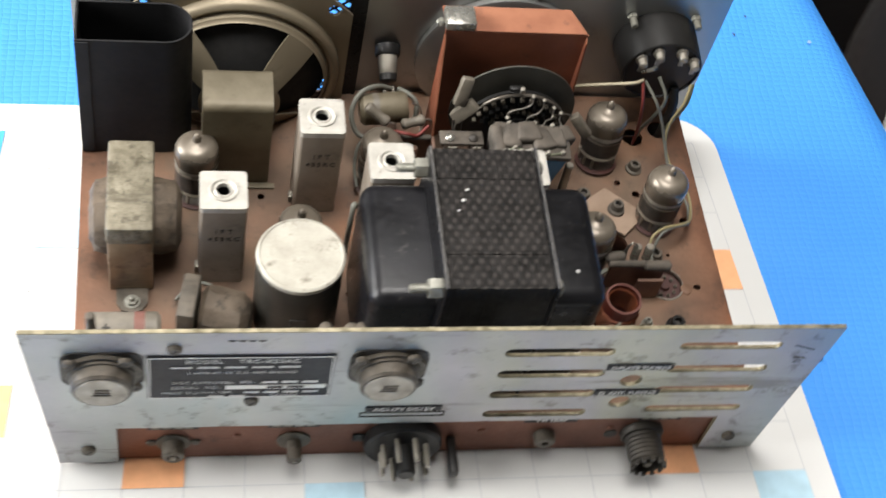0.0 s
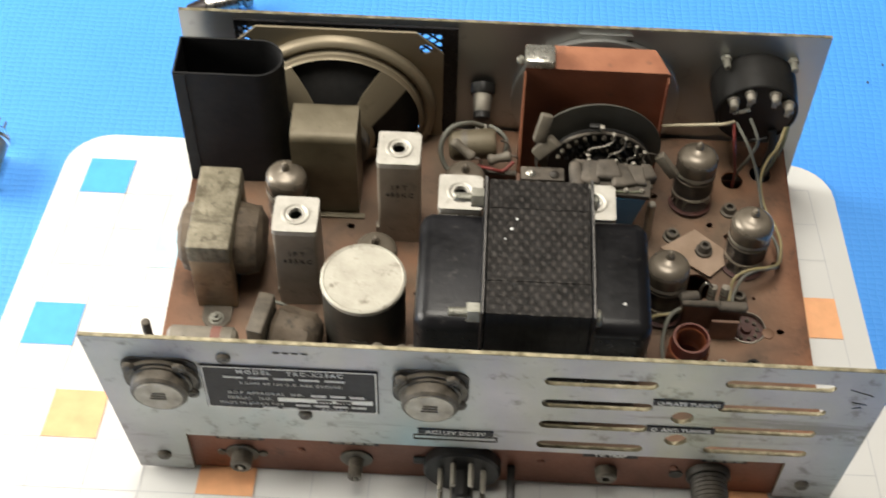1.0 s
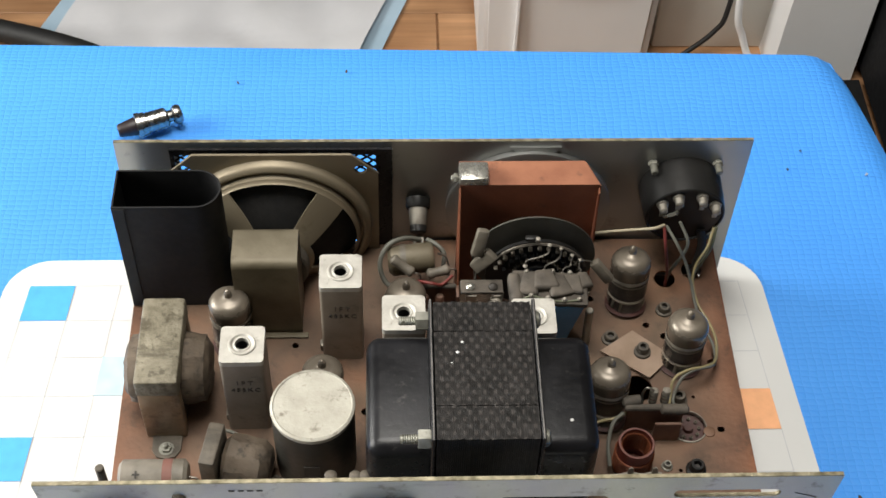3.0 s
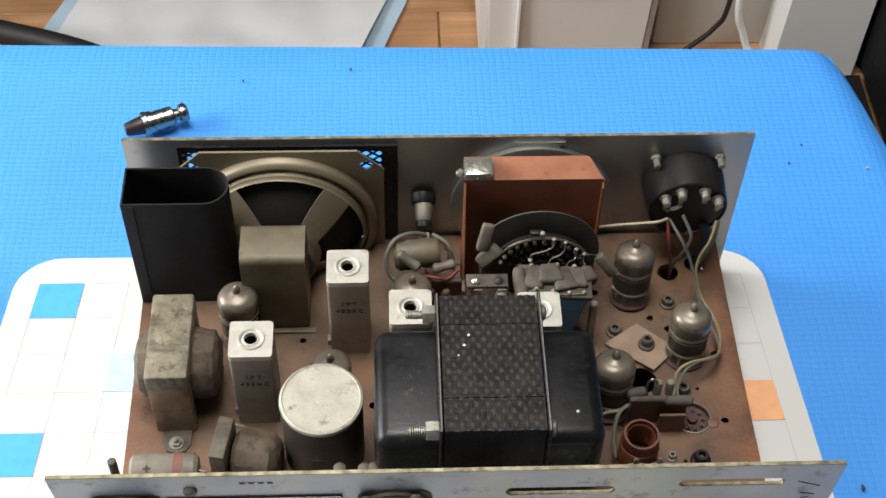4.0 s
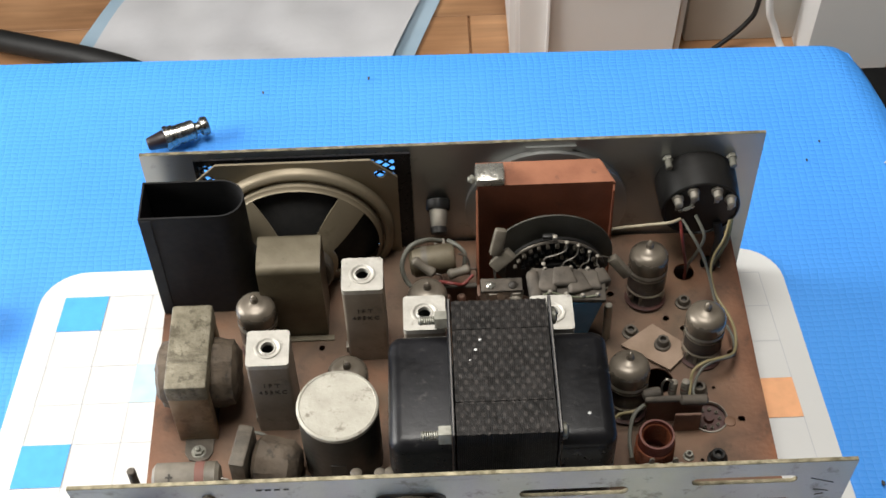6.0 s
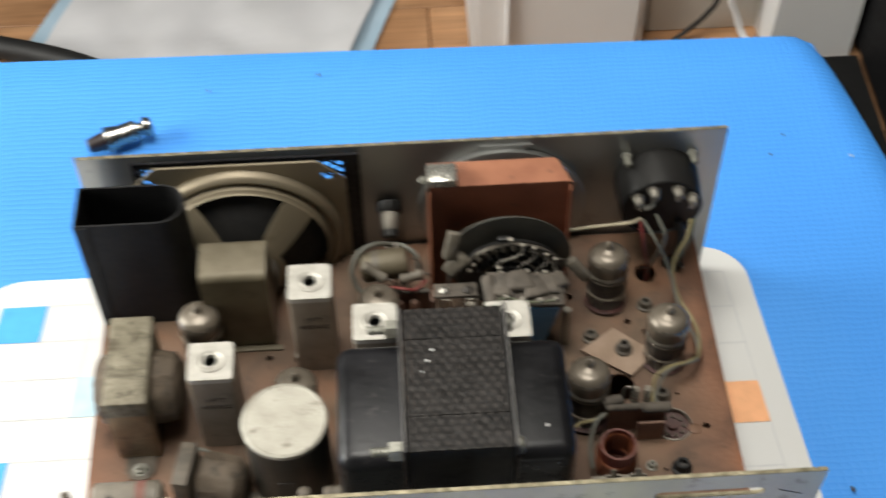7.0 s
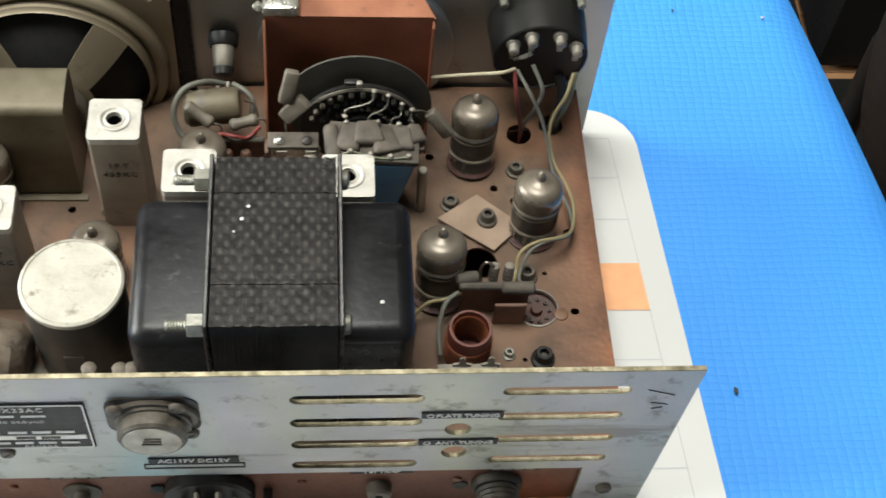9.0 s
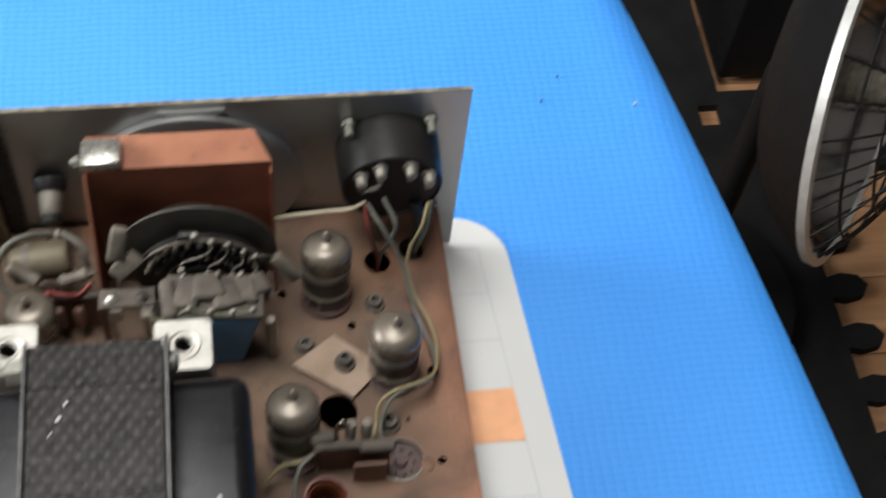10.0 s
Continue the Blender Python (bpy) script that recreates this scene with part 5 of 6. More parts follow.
lead("wire", [(T[0][0] + 0.001, 0.1498, T[0][1]), (0.1165, 0.1420, 0.0720), (0.1215, 0.1390, 0.0620), (0.1250, 0.1350, 0.0520), (0.1275, 0.1270, 0.0440), (0.1300, 0.1180, 0.0410), (0.1330, 0.1060, 0.0420), (0.1330, 0.0980, 0.0400), (0.1290, 0.0915, 0.0455), (0.1210, 0.0880, 0.0480), (0.1140, 0.0835, 0.0470), (0.1100, 0.0755, 0.0420), (0.1110, 0.0660, 0.0480)], 0.00075, W_GREY, "grey-green insulated wire looping round a tube")
lead("wire", [(T[1][0], 0.1495, T[1][1]), (0.1215, 0.1435, 0.0720), (0.1200, 0.1440, 0.0600), (0.1175, 0.1470, 0.0460), (0.1170, 0.1485, 0.0340)], 0.0008, W_GREY, "grey wire from meter terminal into the deck")
lead("wire", [(T[3][0], 0.1500, T[3][1]), (0.1315, 0.1440, 0.0680), (0.1275, 0.1410, 0.0590), (0.1265, 0.1370, 0.0500), (0.1290, 0.1290, 0.0430), (0.1330, 0.1190, 0.0420), (0.1345, 0.1080, 0.0430), (0.1325, 0.0965, 0.0430), (0.1260, 0.0905, 0.0470), (0.1170, 0.0870, 0.0490), (0.1105, 0.0830, 0.0475), (0.1085, 0.0760, 0.0430), (0.1060, 0.0665, 0.0490)], 0.00075, W_YEL, "dusty yellow insulated wire looping round a tube")
lead("wire", [(0.1310, 0.1530, 0.0330), (0.1315, 0.1530, 0.0440), (0.1325, 0.1550, 0.0560), (0.1310, 0.1580, 0.0640)], 0.0022, RUBBER, "thick black cable rising from a deck hole")
lead("wire", [(T[3][0] + 0.001, 0.1500, T[3][1]), (0.134, 0.146, 0.066), (0.1330, 0.149, 0.052), (0.1310, 0.1525, 0.0345)], 0.0008, W_GREEN, "green wire from meter terminal into the deck")

# ---------------------------------------------------------------- pilot lamp and parts in the middle
pl = thing("pilot_lamp", (-0.002, 0.17, 0.068), "small pilot lamp with black holder on the front panel", "lamp")
part("holder", turned((-0.0045, FY, 0.0648), (0, -0.9, -0.42), [(0, 0.0060), (0.004, 0.0060), (0.0050, 0.0055), (0.0050, 0)], 22), BAKEL, pl)
part("bulb_body", turned((-0.0045, FY - 0.0042, 0.0630), (0, -0.9, -0.42), [(0, 0.0046), (0.0085, 0.0042), (0.0095, 0.0036), (0.0095, 0)], 20), NICKEL, pl, "dull metal lamp body")
part("bulb_base", turned((-0.0045, FY - 0.0125, 0.0591), (0, -0.9, -0.42), [(0, 0.0042), (0.003, 0.0040), (0.0035, 0.003), (0.0035, 0)], 18), BAKEL, pl)
for d in (-0.0018, 0.0018):
    part("tag", box(-0.0045 + d - 0.0008, -0.0045 + d + 0.0008, 0.1560, 0.1600, 0.0555, 0.0575, 0.0003, 1), NICKEL, pl)
lead("wire", [(-0.0005, 0.1570, 0.0590), (0.0040, 0.1530, 0.0600), (0.0075, 0.1490, 0.0580), (0.0070, 0.1440, 0.0520)], 0.0012, W_GREY, "dusty grey lamp wire")
lead("wire", [(-0.0038, 0.1570, 0.0590), (-0.0110, 0.1530, 0.0650), (-0.0190, 0.1480, 0.0660), (-0.0230, 0.1420, 0.0600), (-0.0205, 0.1370, 0.0520), (-0.0140, 0.1340, 0.0500)], 0.0012, W_GREY, "dusty grey lamp wire in a loop")
ly = thing("axial_capacitor", (-0.007, 0.145, 0.062), "tan axial capacitor in a clear sleeve lying above the deck", "capacitor")
part("body", turned((-0.0190, 0.1450, 0.0575), (1, 0.05, 0.1), [(0, 0), (0, 0.0055), (0.0018, 0.0072), (0.0200, 0.0072), (0.0218, 0.0060), (0.0218, 0)], 22), OLIVE, ly)
part("band", turned((-0.0130, 0.1453, 0.0581), (1, 0.05, 0.1), [(0, 0.0074), (0.0028, 0.0074)], 22), MICA, ly)
part("lead", wire([(0.0045, 0.1460, 0.0622), (0.0085, 0.1450, 0.0600), (0.0095, 0.1400, 0.0530), (0.0060, 0.1330, 0.0500)], 0.0005, 5, 5), W_TIN, ly)
for c, d, L in (((-0.0175, 0.1380, 0.0690), (0.75, -0.35, -0.45), 0.0125), ((-0.0010, 0.1350, 0.0600), (0.9, 0.2, 0.1), 0.0110)):
    rs = thing("resistor", c, "dusty pale tubular resistor on wire leads", "resistor", "small resistors")
    part("body", turned(c, d, [(0, 0), (0, 0.0016), (0.001, 0.0025), (L * 0.2, 0.0026), (L * 0.3, 0.0022), (L * 0.7, 0.0022), (L * 0.8, 0.0026), (L - 0.001, 0.0025), (L, 0.0016), (L, 0)], 14), MICA, rs)
    e = Vector(c) + Vector(d).normalized() * L
    part("lead", wire([e, e + Vector((0.003, 0, -0.001)), e + Vector((0.004, -0.001, -0.007))], 0.0005, 5, 5), W_TIN, rs)
pb = thing("terminal_board", (-0.001, 0.131, DECK), "brown phenolic terminal board with dusty parts on the deck", "terminal board")
part("board", box(-0.0150, 0.0125, 0.1305, 0.1320, DECK, 0.0560, 0.0003, 1), PHENOL, pb)
part("top_bar", rod((-0.0145, 0.1305, 0.0570), (0.0125, 0.1305, 0.0570), 0.0013, 10), DUSTY, pb)
for x in (-0.009, -0.002, 0.005):
    part("component", turned((x, 0.1278, 0.0420), (0, 0, 1), [(0, 0.0021), (0.010, 0.0021), (0.011, 0.0014), (0.011, 0)], 12), PHENOL, pb)
part("wire_sleeve", rod((-0.0090, 0.1295, 0.0585), (-0.0040, 0.1310, 0.0600), 0.0012, 8), W_RED, pb)
lead("wire", [(-0.0090, 0.1295, 0.0585), (-0.0150, 0.1300, 0.0590), (-0.0205, 0.1270, 0.0540), (-0.0215, 0.1220, 0.0450), (-0.0205, 0.1150, 0.0400)], 0.0008, W_GREY, "thin grey wire from the terminal board")
lead("wire", [(-0.0040, 0.1310, 0.0600), (0.0010, 0.1290, 0.0610), (0.0060, 0.1300, 0.0590), (0.0110, 0.1330, 0.0620)], 0.0008, W_RED, "thin red wire on the terminal board")
lead("wire", [(-0.0275, 0.0830, DECK + 0.001), (-0.0270, 0.0840, 0.0560), (-0.0262, 0.0870, 0.0640), (-0.0245, 0.0900, 0.0600)], 0.0012, W_GREY, "dusty wire beside a coil can")
part("red_spacer", box(0.0125, 0.0140, 0.1240, 0.1310, DECK, 0.0570, 0.0003), PHENOL, pb)

# ---------------------------------------------------------------- output corner of the deck
sq = [Vector(p) for p in ((0.0970, 0.1155, 0), (0.1145, 0.1005, 0), (0.1020, 0.0885, 0), (0.0805, 0.1040, 0))]
cp_ = thing("cover_plate", (0.099, 0.102, DECK), "tilted square brass-tan plate lying on the deck", "plate")
part("plate", plate([(v.x, v.y) for v in sq], [], DECK + 0.0012, 0.0010), TANPLATE, cp_)


def trimmer(x, y, z0, r, h, m, tone="dusty"):
    y += 0.003
    t = thing("coil_former", (x, y, z0), tone + " ring-shaped slug former in the deck", "coil former", "slug formers")
    part("collar", turned((x, y, z0), (0, 0, 1), [(0, r * 1.45), (h * 0.25, r * 1.40), (h * 0.35, r * 1.05), (h * 0.9, r), (h, r * 0.88), (h, r * 0.55), (h * 0.3, r * 0.5), (h * 0.3, 0)], 20), m, t)
    part("slug", turned((x, y, z0 + h * 0.1), (0, 0, 1), [(0, r * 0.48), (h * 0.45, r * 0.46), (h * 0.45, 0)], 12), DARKINK, t)


for x, y, z0, r, h, m, tone in ((0.1002, 0.1028, DECK + 0.0022, 0.0028, 0.0052, DUSTY, "dusty"), (0.0862, 0.1120, DECK, 0.0029, 0.0038, DARKMET, "grimy"), (0.1142, 0.0772, DECK, 0.0029, 0.0050, DARKMET, "grimy"),
                                (0.1172, 0.0405, DECK, 0.0032, 0.0055, BAKEL, "black"), (0.1140, 0.1285, DECK, 0.0028, 0.0042, DARKMET, "grimy"), (0.1045, 0.0425, DECK, 0.0018, 0.0030, BOLT, "small bright")):
    trimmer(x, y, z0, r, h, m, tone)

so = thing("tube_socket", (0.117, 0.063, DECK), "empty dark tube socket in a bright ring", "tube socket")
part("ring", turned((0.117, 0.063, DECK), (0, 0, 1), [(0.0001, 0.0086), (0.0005, 0.0084), (0.0006, 0.0079), (-0.001, 0.0077)], 28), NICKEL, so)
part("insert", turned((0.117, 0.063, DECK - 0.003), (0, 0, 1), [(0, 0.0077), (0.001, 0.0077), (0.001, 0.0025), (0.0028, 0.0020), (0.0028, 0)], 24), SOCKRED, so)
for k in range(9):
    a = 2 * math.pi * k / 9
    part("contact", turned((0.117 + 0.0050 * math.cos(a), 0.063 + 0.0050 * math.sin(a), DECK - 0.002), (0, 0, 1), [(0, 0.0009), (0.0012, 0.0009), (0.0012, 0.0005), (0.0004, 0)], 8), DARKMET, so)
part("rivet", turned((0.1262, 0.0632, DECK), (0, 0, 1), [(0, 0.0028), (0.0005, 0.0027), (0.0007, 0.0022), (0.0007, 0)], 16), COPPER, radio)

bd = thing("component_board", (0.100, 0.062, DECK), "upright brown board with resistors across its top", "circuit board")
part("board", box(0.0870, 0.1125, 0.0615, 0.0630, DECK, 0.0520, 0.0003, 1), PHENOL, bd, "dark brown phenolic board")
part("lower_board", box(0.0990, 0.1110, 0.0560, 0.0574, DECK, 0.0480, 0.0003, 1), PHENOL, bd)
part("top_bar", rod((0.0855, 0.0620, 0.0528), (0.1135, 0.0620, 0.0528), 0.0016, 10), DUSTY, bd)
part("top_resistor", turned((0.1010, 0.0610, 0.0530), (1, 0, -0.05), [(0, 0.001), (0.001, 0.0024), (0.0120, 0.0024), (0.013, 0.001), (0.013, 0)], 14), DUSTY, bd)
part("end_resistor", turned((0.0840, 0.0645, 0.0535), (1, 0.1, 0), [(0, 0.001), (0.001, 0.0026), (0.0085, 0.0026), (0.0095, 0.001), (0.0095, 0)], 14), DUSTY, bd)
for x in (0.0985, 0.1040):
    part("upright_resistor", turned((x, 0.0665, 0.0490), (0.05, 0.2, 1), [(0, 0.001), (0.001, 0.0019), (0.0085, 0.0019), (0.0095, 0.0008), (0.0095, 0)], 12), CERAM, bd)
    for k in range(3):
        part("colour_band", turned((x + 0.0001 * k, 0.0665 + 0.0004 * (k + 1), 0.0508 + 0.0018 * k), (0.05, 0.2, 1), [(0, 0.0020), (0.0006, 0.0020)], 12), PHENOL if k % 2 else MICA, bd)
part("hairpin", wire([(0.0940, 0.0660, 0.0500), (0.0935, 0.0670, 0.0570), (0.0948, 0.0675, 0.0600), (0.0965, 0.0675, 0.0600), (0.0982, 0.0672, 0.0585)], 0.0006, 6, 6), W_TIN, bd)
part("lead", wire([(0.0870, 0.0630, 0.0470), (0.0810, 0.0600, 0.0470), (0.0740, 0.0600, 0.0440), (0.0680, 0.0560, 0.0400)], 0.0008, 6, 6), W_YEL, bd)
part("lead", wire([(0.0850, 0.0610, 0.0500), (0.0800, 0.0560, 0.0500), (0.0775, 0.0480, 0.0450), (0.0780, 0.0400, 0.0400)], 0.0009, 6, 6), W_GREY, bd)

cf = thing("coil", (0.088, 0.042, DECK), "open red-brown coil former wound with copper wire", "coil")
part("former", turned((0.0882, 0.0425, DECK), (0, 0, 1), [(0, 0.0080), (0.0200, 0.0080), (0.0206, 0.0078), (0.0206, 0.0069), (0.0200, 0.0068), (0.001, 0.0068), (0.001, 0)], 36), REDFORM, cf, "red-brown open tube")
hel = [(0.0882 + 0.0085 * math.cos(a), 0.0425 + 0.0085 * math.sin(a), DECK + 0.003 + 0.0014 * a / (2 * math.pi)) for a in [i * math.pi / 7 for i in range(14 * 8)]]
part("winding", wire(hel, 0.0005, 5, 1), WIRECU, cf)
inn = [(0.0882 + 0.0064 * math.cos(a), 0.0425 + 0.0064 * math.sin(a), DECK + 0.006 + 0.0012 * a / (2 * math.pi)) for a in [i * math.pi / 6 for i in range(12 * 11)]]
part("inner_winding", wire(inn, 0.00038, 5, 1), WIRECU, cf, "fine bright copper winding")
ts = thing("tag_strip", (0.086, 0.034, DECK), "pale strip with upright solder lugs near the rear panel", "tag strip")
part("strip", box(0.0760, 0.0980, 0.0300, 0.0325, DECK + 0.001, 0.0470, 0.0006), CERAM, ts)
for x in (0.0850, 0.0955):
    part("solder_lug", plate([(x - 0.0036, 0.0455), (x + 0.0036, 0.0455), (x + 0.0034, 0.0480), (x + 0.0012, 0.0486), (x + 0.0010, 0.0520), (x, 0.0530), (x - 0.0010, 0.0520), (x - 0.0012, 0.0486), (x - 0.0034, 0.0480)], [], 0.0312, 0.0008, "y"), CERAM, ts)
part("foot", box(0.0840, 0.0900, 0.0300, 0.0350, DECK, DECK + 0.0012), NICKEL, ts)

# ---------------------------------------------------------------- near edge of the deck
ec = thing("electrolytic_capacitor", (-0.120, 0.043, DECK), "pale axial capacitor with plus mark and red end lying on deck", "capacitor")
part("body", turned((-0.1355, 0.0390, DECK + 0.0078), (1, 0.0, 0), [(0, 0), (0, 0.0060), (0.0015, 0.0078), (0.0185, 0.0078), (0.0195, 0.0074), (0.0200, 0.0078), (0.0280, 0.0078), (0.0295, 0.0060), (0.0295, 0)], 28), CERAM, ec)
part("red_band", turned((-0.1165, 0.0390, DECK + 0.0078), (1, 0, 0), [(0, 0.0080), (0.0042, 0.0080)], 28), flat((0.17, 0.075, 0.058), 0.7, 0, "red_end_seal"), ec, "faded red band")
part("end_cap", turned((-0.1120, 0.0390, DECK + 0.0078), (1, 0, 0), [(0, 0.0079), (0.0045, 0.0079), (0.0052, 0.0060), (0.0052, 0)], 28), MICA, ec)
pm = bmesh.new()
for sx, sy in ((0.0016, 0.0004), (0.0004, 0.0016)):
    box(-sx, sx, -sy, sy, 0, 0.0003, 0, 1, pm)
pm.transform(pose(-0.1275, 0.0362, DECK + 0.0150, 20, 0, 0))
part("plus_mark", pm, DARKINK, ec)
part("lead", wire([(-0.1060, 0.0390, DECK + 0.0078), (-0.1020, 0.0380, DECK + 0.007), (-0.0995, 0.0350, DECK + 0.001)], 0.0005, 5, 5), W_TIN, ec)

chk = thing("choke", (-0.090, 0.043, DECK), "small grimy choke with metal frame and wrapped coil", "choke")
b = bmesh.new()
box(-0.1025, -0.0955, 0.0350, 0.0560, DECK + 0.0005, DECK + 0.0250, 0.0010, 2, b)
b.transform(Matrix.Translation((-0.099, 0.0455, 0)) @ pose(0, 0, 0, 0, 0, -10) @ Matrix.Translation((0.099, -0.0455, 0)))
part("frame", b, DARKMET, chk, "grimy grey steel frame")
w = bmesh.new()
turned((-0.0945, 0.0460, DECK + 0.0100), (1, -0.18, -0.03), [(0, 0), (0, 0.0095), (0.002, 0.0120), (0.0165, 0.0112), (0.0205, 0.0070), (0.0215, 0)], 10, w)
bmesh.ops.subdivide_edges(w, edges=w.edges[:], cuts=2, use_grid_fill=True)
for v in w.verts:
    v.co += Vector((1, 1, 1)) * 0.0007 * noise.noise(v.co * 300)
    v.co.z = max(v.co.z, DECK)
part("winding", w, WIND, chk, "brown paper-wrapped coil")
part("mounting_tab", turned((-0.0735, 0.0390, DECK), (0, 0, 1), [(0, 0.0045), (0.001, 0.0045), (0.0012, 0)], 14), DARKMET, chk)
lead("wire", [(-0.1000, 0.0570, DECK + 0.003), (-0.0930, 0.0580, DECK + 0.014), (-0.0840, 0.0540, DECK + 0.016), (-0.0760, 0.0480, DECK + 0.008), (-0.0725, 0.0440, DECK + 0.001)], 0.0008, W_GREY, "thin dusty choke wire")
for x, z in ((-0.0430, 0.0775), (-0.0330, 0.0770), (-0.0290, 0.0772)):
    tg = thing("solder_tag", (x, 0.0200, DECK), "small upright solder tag behind the rear panel", "solder tag", "solder tags")
    part("stem", box(x - 0.0010, x + 0.0010, 0.0185, 0.0193, DECK, z - 0.001), DARKMET, tg)
    part("head", turned((x, 0.0190, z - 0.0015), (0, 0, 1), [(0, 0.0024), (0.0010, 0.0026), (0.0018, 0.0014), (0.0018, 0)], 12), DARKMET, tg)

# ---------------------------------------------------------------- loose things on the foam
lt = thing("vacuum_tube", (-0.247, 0.165, 0.0), "loose glass vacuum tube lying on its side on blue foam", "vacuum tube")
tipv, ax = Vector((-0.2555, 0.1430, 0.0095)), Vector((0.0020, 0.0410, 0.0)).normalized()
part("getter_cap", turned(tipv, ax, [(-0.001, 0), (0.0015, 0.0012), (0.0035, 0.0018), (0.0045, 0.0045), (0.0065, 0.0078), (0.0100, 0.0095), (0.0130, 0.0096)], 28), GETTER, lt, "bright silver getter flash")
gl = part("envelope", turned(tipv, ax, [(0.0130, 0.0096), (0.0360, 0.0096), (0.0385, 0.0085), (0.0395, 0.0070), (0.0395, 0)], 28), GLASS, lt)
gl.visible_shadow = False
part("plate_electrode", turned(tipv, ax, [(0.0125, 0), (0.0125, 0.0078), (0.0325, 0.0078), (0.0325, 0)], 14), NICKEL, lt)
sd = ax.cross(Vector((0, 0, 1)))
for k in range(7):
    a = 2 * math.pi * (k + 0.5) / 9
    o_ = tipv + ax * 0.0390 + sd * 0.0058 * math.cos(a) + Vector((0, 0, 1)) * 0.0058 * math.sin(a)
    part("pin", rod(o_, o_ + ax * 0.0062, 0.0006, 6), DARKMET, lt)

mp = thing("microphone_plug", (-0.143, 0.285, 0.0), "metal microphone plug with black rubber sleeve on blue foam", "plug")
p0, pa = Vector((-0.1690, 0.2785, 0.0072)), Vector((0.037, 0.0150, 0.0006)).normalized()
part("rubber_sleeve", turned(p0, pa, [(0, 0), (0.0000, 0.0032), (0.0009, 0.0038), (0.0095, 0.0053), (0.0103, 0.0053)], 20), flat((0.014, 0.007, 0.007), 0.45, 0, "dark_red_rubber"), mp)
part("coupling_ring", turned(p0, pa, [(0.0101, 0.0058), (0.0105, 0.0072), (0.0129, 0.0072), (0.0133, 0.0066), (0.0159, 0.0066), (0.0163, 0.0059)], 26), CHROME, mp, "knurled metal ring")
part("barrel", turned(p0, pa, [(0.0162, 0.0059), (0.0275, 0.0058), (0.0284, 0.0048), (0.0288, 0.0034), (0.0314, 0.0032)], 26), CHROME, mp)
part("end_cap", turned(p0, pa, [(0.0311, 0.0038), (0.0323, 0.0053), (0.0344, 0.0056), (0.0361, 0.0050), (0.0368, 0.0030), (0.0357, 0)], 26), CHROME, mp)
for x, y, rr, m in ((-0.0430, 0.3330, 0.0014, DUSTY), (-0.1060, 0.3240, 0.0012, DUSTY), (0.2490, 0.2500, 0.0012, SHEET), (0.2010, 0.0470, 0.0018, DARKINK), (0.2050, 0.2540, 0.0010, DARKINK), (0.2150, 0.2680, 0.0008, DARKINK)):
    f = bmesh.new()
    bmesh.ops.create_icosphere(f, subdivisions=1, radius=1)
    f.transform(Matrix.LocRotScale((x, y, 0.0004), Euler((0, 0, x * 40)), (rr, rr * 0.55, 0.0008)))
    solo("crumb", f, m, "tiny crumb of debris lying on blue foam", "crumb", group="crumbs on the foam")

# ---------------------------------------------------------------- floor behind the table
pad = thing("absorbent_pad", (-0.2, 1.4, FLOOR), "crinkled white pad with pale blue border on the floor", "pad")
Q = [Vector((-0.545, 1.0)), Vector((-0.066, 1.0)), Vector((0.092, 1.46)), Vector((-0.370, 1.47))]


def quad(u, v):
    return Q[0] * (1 - u) * (1 - v) + Q[1] * u * (1 - v) + Q[2] * u * v + Q[3] * (1 - u) * v


def crinkled(u0, u1, v0, v1, z, amp, n=36):
    b = bmesh.new()
    g = []
    for j in range(n + 1):
        row = []
        for i in range(n + 1):
            p = quad(u0 + (u1 - u0) * i / n, v0 + (v1 - v0) * j / n)
            h = amp * (abs(noise.noise((p.x * 6, p.y * 9, 1))) + 0.5 * abs(noise.noise((p.x * 17, p.y * 13, 4))))
            row.append(b.verts.new((p.x, p.y, FLOOR + z + h)))
        g.append(row)
    for a, c in zip(g, g[1:]):
        for i in range(n):
            b.faces.new((a[i], a[i + 1], c[i + 1], c[i]))
    return b


part("border", crinkled(0, 1, 0, 1, 0.003, 0.004), PADB, pad, "pale blue plastic border")
part("pad_face", crinkled(0.055, 0.945, 0.055, 0.945, 0.008, 0.014), PADW, pad, "crinkled white fabric face")

cab = thing("black_cable", (-0.5, 1.1, FLOOR), "thick black cable crossing the floor behind the table", "cable")
part("sheath", wire([(-0.90, 1.20, FLOOR + 0.016), (-0.66, 1.175, FLOOR + 0.018), (-0.53, 1.128, FLOOR + 0.030), (-0.40, 1.075, FLOOR + 0.035), (-0.26, 1.0, FLOOR + 0.02)], 0.0155, 12, 6), RUBBER, cab)

bn = thing("storage_bin", (0.28, 1.3, FLOOR), "white plastic storage bin standing on the wooden floor", "storage bin")
b = box(0.094, 0.333, 1.075, 1.375, FLOOR, FLOOR + 0.30)
for v in b.verts:
    if v.co.z < FLOOR + 0.1:
        v.co.x = 0.2145 + (v.co.x - 0.2145) * 0.94
        v.co.y += 0.010 if v.co.y < 1.2 else -0.010
bmesh.ops.bevel(b, geom=b.edges[:], offset=0.012, segments=3, affect="EDGES")
part("body", b, WHITEP, bn)
part("rib", box(0.146, 0.149, 1.072, 1.085, FLOOR + 0.03, FLOOR + 0.28), WHITEP, bn)
part("recess_grip", box(0.185, 0.285, 1.069, 1.085, FLOOR + 0.150, FLOOR + 0.175, 0.002), OFFW, bn)

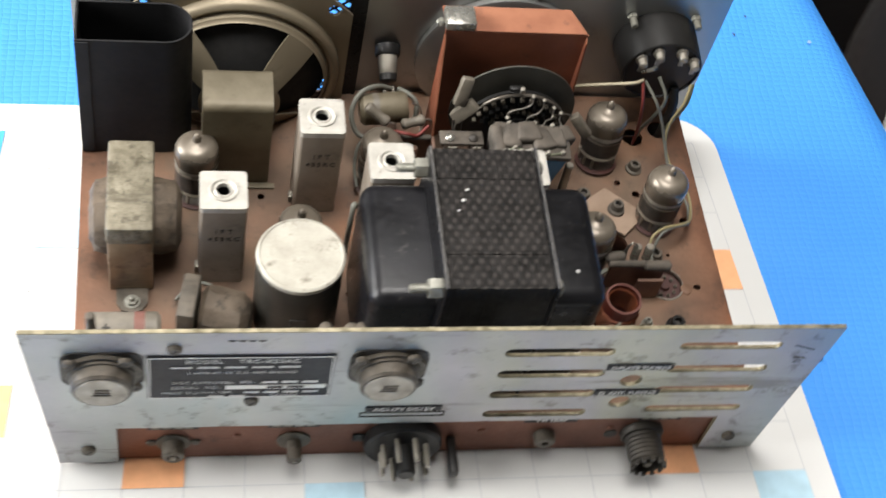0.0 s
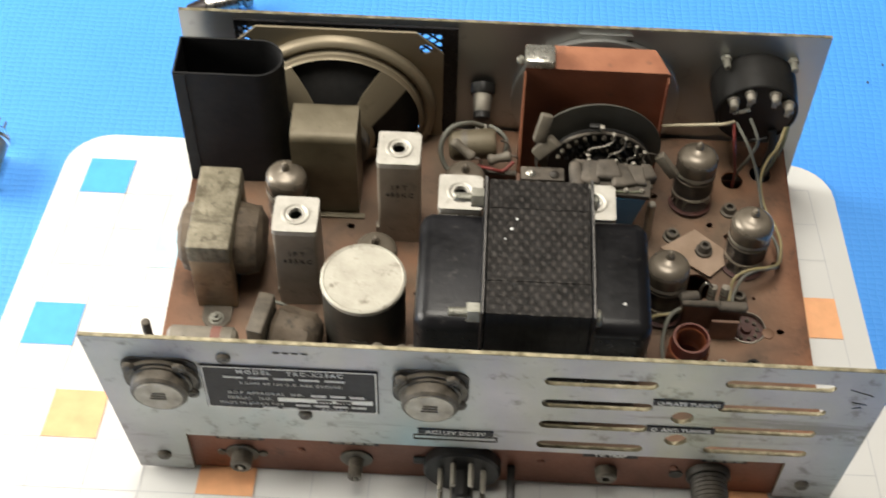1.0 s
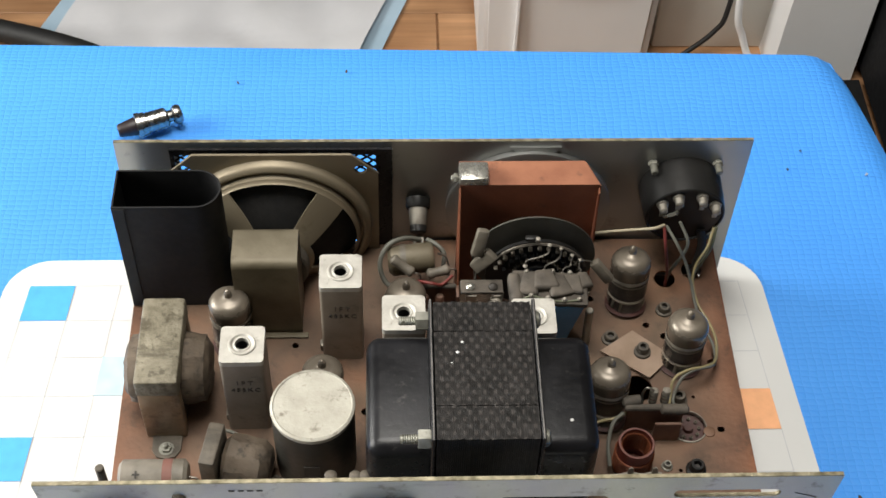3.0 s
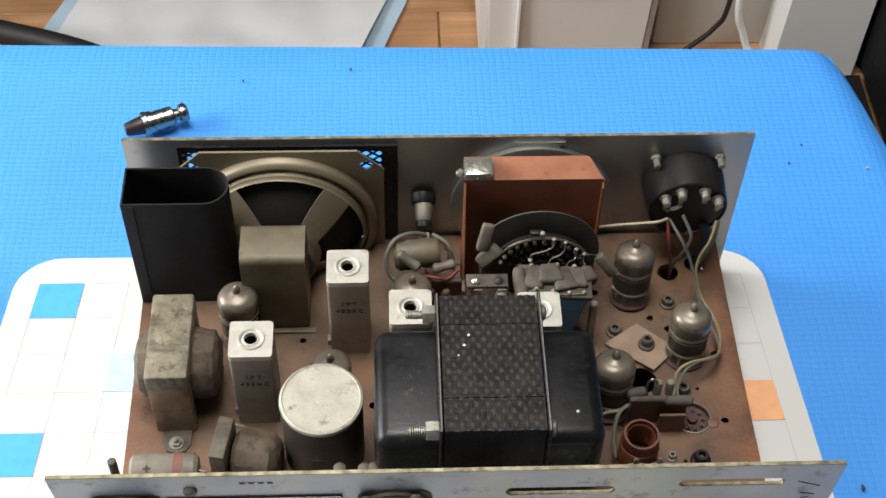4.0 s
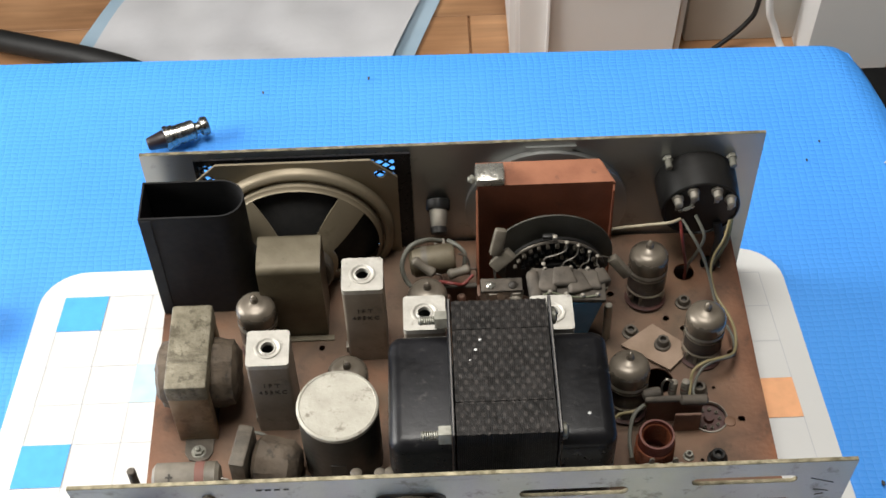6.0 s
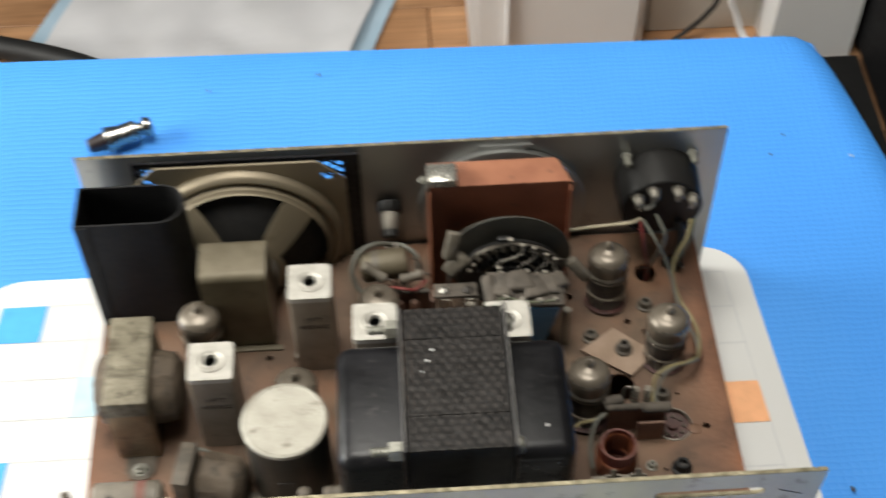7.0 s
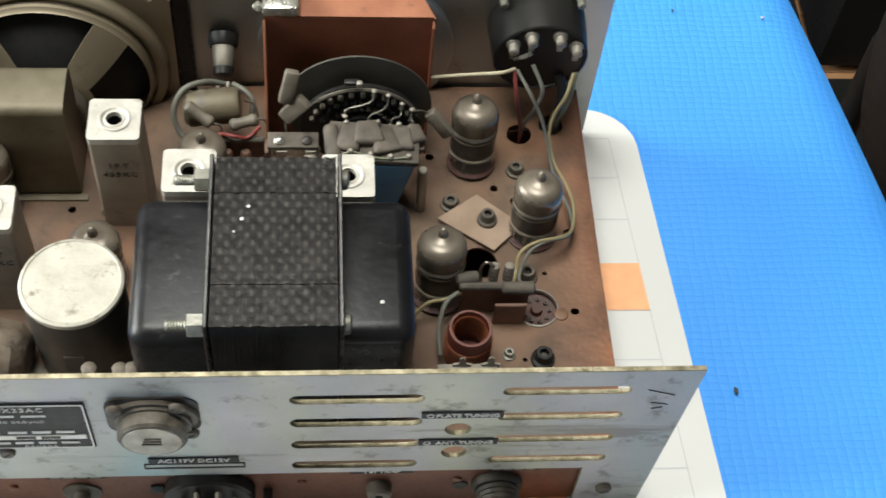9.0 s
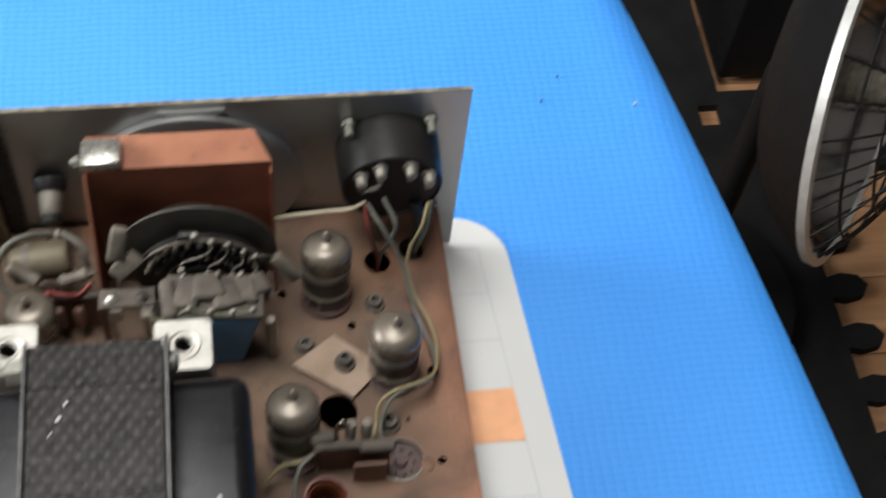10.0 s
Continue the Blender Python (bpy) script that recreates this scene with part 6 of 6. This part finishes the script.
cb = thing("white_cabinet", (0.55, 1.3, FLOOR), "off-white plastic cabinet with slanted side on the floor", "cabinet")
b = box(0.338, 0.496, 1.125, 1.48, FLOOR, FLOOR + 0.45, 0.004)
part("side_panel", b, OFFW, cb)
b = bmesh.new()
v = [b.verts.new(p) for p in ((0.486, 1.06, FLOOR), (0.597, 1.06, FLOOR), (0.600, 1.06, FLOOR + 0.42), (0.498, 1.06, FLOOR + 0.42))]
b.faces.new(v)
r_ = bmesh.ops.extrude_face_region(b, geom=b.faces[:])
bmesh.ops.translate(b, verts=[v for v in r_["geom"] if isinstance(v, bmesh.types.BMVert)], vec=(0, 0.35, 0))
part("front_panel", b, WHITEP, cb)
lead("cable", [(0.345, 1.08, FLOOR + 0.006), (0.377, 1.10, FLOOR + 0.012), (0.411, 1.10, FLOOR + 0.052), (0.423, 1.10, FLOOR + 0.095), (0.428, 1.11, FLOOR + 0.25)], 0.0035, RUBBER, "thin black cord hanging beside the cabinet")
lead("cable", [(0.490, 1.03, FLOOR + 0.006), (0.466, 1.09, FLOOR + 0.010), (0.450, 1.10, FLOOR + 0.045), (0.436, 1.10, FLOOR + 0.095), (0.430, 1.12, FLOOR + 0.25)], 0.005, WHITEP, "white power cord hanging beside the cabinet")


def jigsaw():
    """A foam floor tile edge with interlocking teeth."""
    pts = [(0.33, -0.9), (0.33, 1.0), (0.40, 1.0), (0.40, 1.05), (0.604, 1.05), (0.604, 0.815), (1.20, 0.815), (1.20, 0.70), (0.662, 0.70)]
    y, x = 0.70, 0.662
    while y > -0.4:
        for dx, dy in ((0.0, -0.018), (0.016, -0.014), (0.034, -0.018), (0.042, -0.030), (0.034, -0.042), (0.016, -0.046), (0.0, -0.042), (0.0, -0.060)):
            pts.append((x + dx, y + dy))
        y -= 0.060
    pts.append((x, -0.9))
    return pts


solo("floor_mat", plate(jigsaw(), [[(0.576, 0.768), (0.600, 0.768), (0.600, 0.796), (0.576, 0.796)]], FLOOR + 0.001, 0.011), FLOORFOAM, "black interlocking foam floor mat with toothed edge", "floor mat")
dk = thing("dark_cabinet", (0.75, 1.35, FLOOR), "black cabinet in shade standing on the floor", "cabinet")
part("body", box(0.606, 1.20, 0.83, 1.52, FLOOR + 0.014, FLOOR + 0.95, 0.006), DARKF, dk)
part("shelf_edge", box(0.606, 1.20, 0.818, 0.830, FLOOR + 0.36, FLOOR + 0.39, 0.003), DARKF, dk)
for x, y in ((0.64, 0.86), (1.16, 0.86), (0.64, 1.49), (1.16, 1.49)):
    part("foot", box(x - 0.01, x + 0.03, y - 0.015, y + 0.02, FLOOR, FLOOR + 0.014), DARKF, dk)

# dish heater
ht = thing("dish_heater", (0.500, 0.545, FLOOR), "round dish heater with chrome reflector and black wire guard", "heater")
hc, ha = Vector((0.5485, 0.500, -0.313)), Vector((0.781, -0.569, 0.259)).normalized()
part("reflector", turned(hc, ha, [(-0.062, 0), (-0.061, 0.026), (-0.050, 0.074), (-0.030, 0.113), (0.0, 0.138)], 56), REFL, ht, "shiny concave reflector")
part("shell", turned(hc, ha, [(-0.070, 0), (-0.068, 0.040), (-0.056, 0.086), (-0.034, 0.122), (-0.003, 0.1430)], 48), DARKF, ht, "black outer shell")
part("rim", turned(hc, ha, [(-0.004, 0.138), (-0.004, 0.1445), (0.003, 0.1455), (0.004, 0.138), (-0.004, 0.138)], 56), SILVER, ht, "bright chrome rim")
qh = ha.to_track_quat("Z", "Y").to_matrix()


def dome(r, h):
    return 0.060 * (1 - (r / 0.140) ** 2) + 0.002


for k in range(28):
    a = 2 * math.pi * k / 28
    pts = [hc + qh @ Vector((r * math.cos(a), r * math.sin(a), dome(r, 0))) for r in (0.140, 0.110, 0.075, 0.040)]
    part("guard_wire", wire(pts, 0.0011, 5, 4), RUBBER, ht)
for r in (0.040, 0.066, 0.092, 0.118):
    pts = [hc + qh @ Vector((r * math.cos(2 * math.pi * k / 32), r * math.sin(2 * math.pi * k / 32), dome(r, 0))) for k in range(33)]
    part("guard_ring", wire(pts, 0.0013, 5, 1), RUBBER, ht)
prof = [(-0.060, 0.009), (-0.040, 0.009), (-0.039, 0.014)]
for k in range(8):
    prof += [(-0.037 + k * 0.0085, 0.0205 - 0.0008 * k), (-0.0330 + k * 0.0085, 0.0160 - 0.0008 * k)]
prof += [(0.036, 0.014), (0.036, 0)]
part("element_core", turned(hc, ha, prof, 28), CERAM, ht, "ribbed ceramic heating element")
part("stem", rod((0.500, 0.545, FLOOR + 0.02), (0.500, 0.545, -0.34), 0.012, 14), DARKF, ht)
part("foot_plate", turned((0.500, 0.545, FLOOR + 0.0125), (0, 0, 1), [(0, 0), (0, 0.12), (0.012, 0.115), (0.02, 0.03), (0.02, 0)], 36), DARKF, ht)

# settle the small deck parts onto their spots
for o in (cp_, so, bd, cf, ts):
    o.location.y += 0.003
chk.location.x += 0.004

# floor boards
board = bmesh.new()
box(-0.3985, 0.3985, -0.0445, 0.0445, -0.006, 0.0, 0.0008, 1, board)
board_mesh = bpy.data.meshes.new("plank")
board.to_mesh(board_mesh)
board.free()
board_mesh.materials.append(WOOD)
for row in range(30):
    for col in range(4):
        o = new("plank", board_mesh)
        o.location = (-1.15 + 0.8 * col + 0.12 * (row % 3), -0.2 + 0.09 * row, FLOOR)
        o.parent = floor
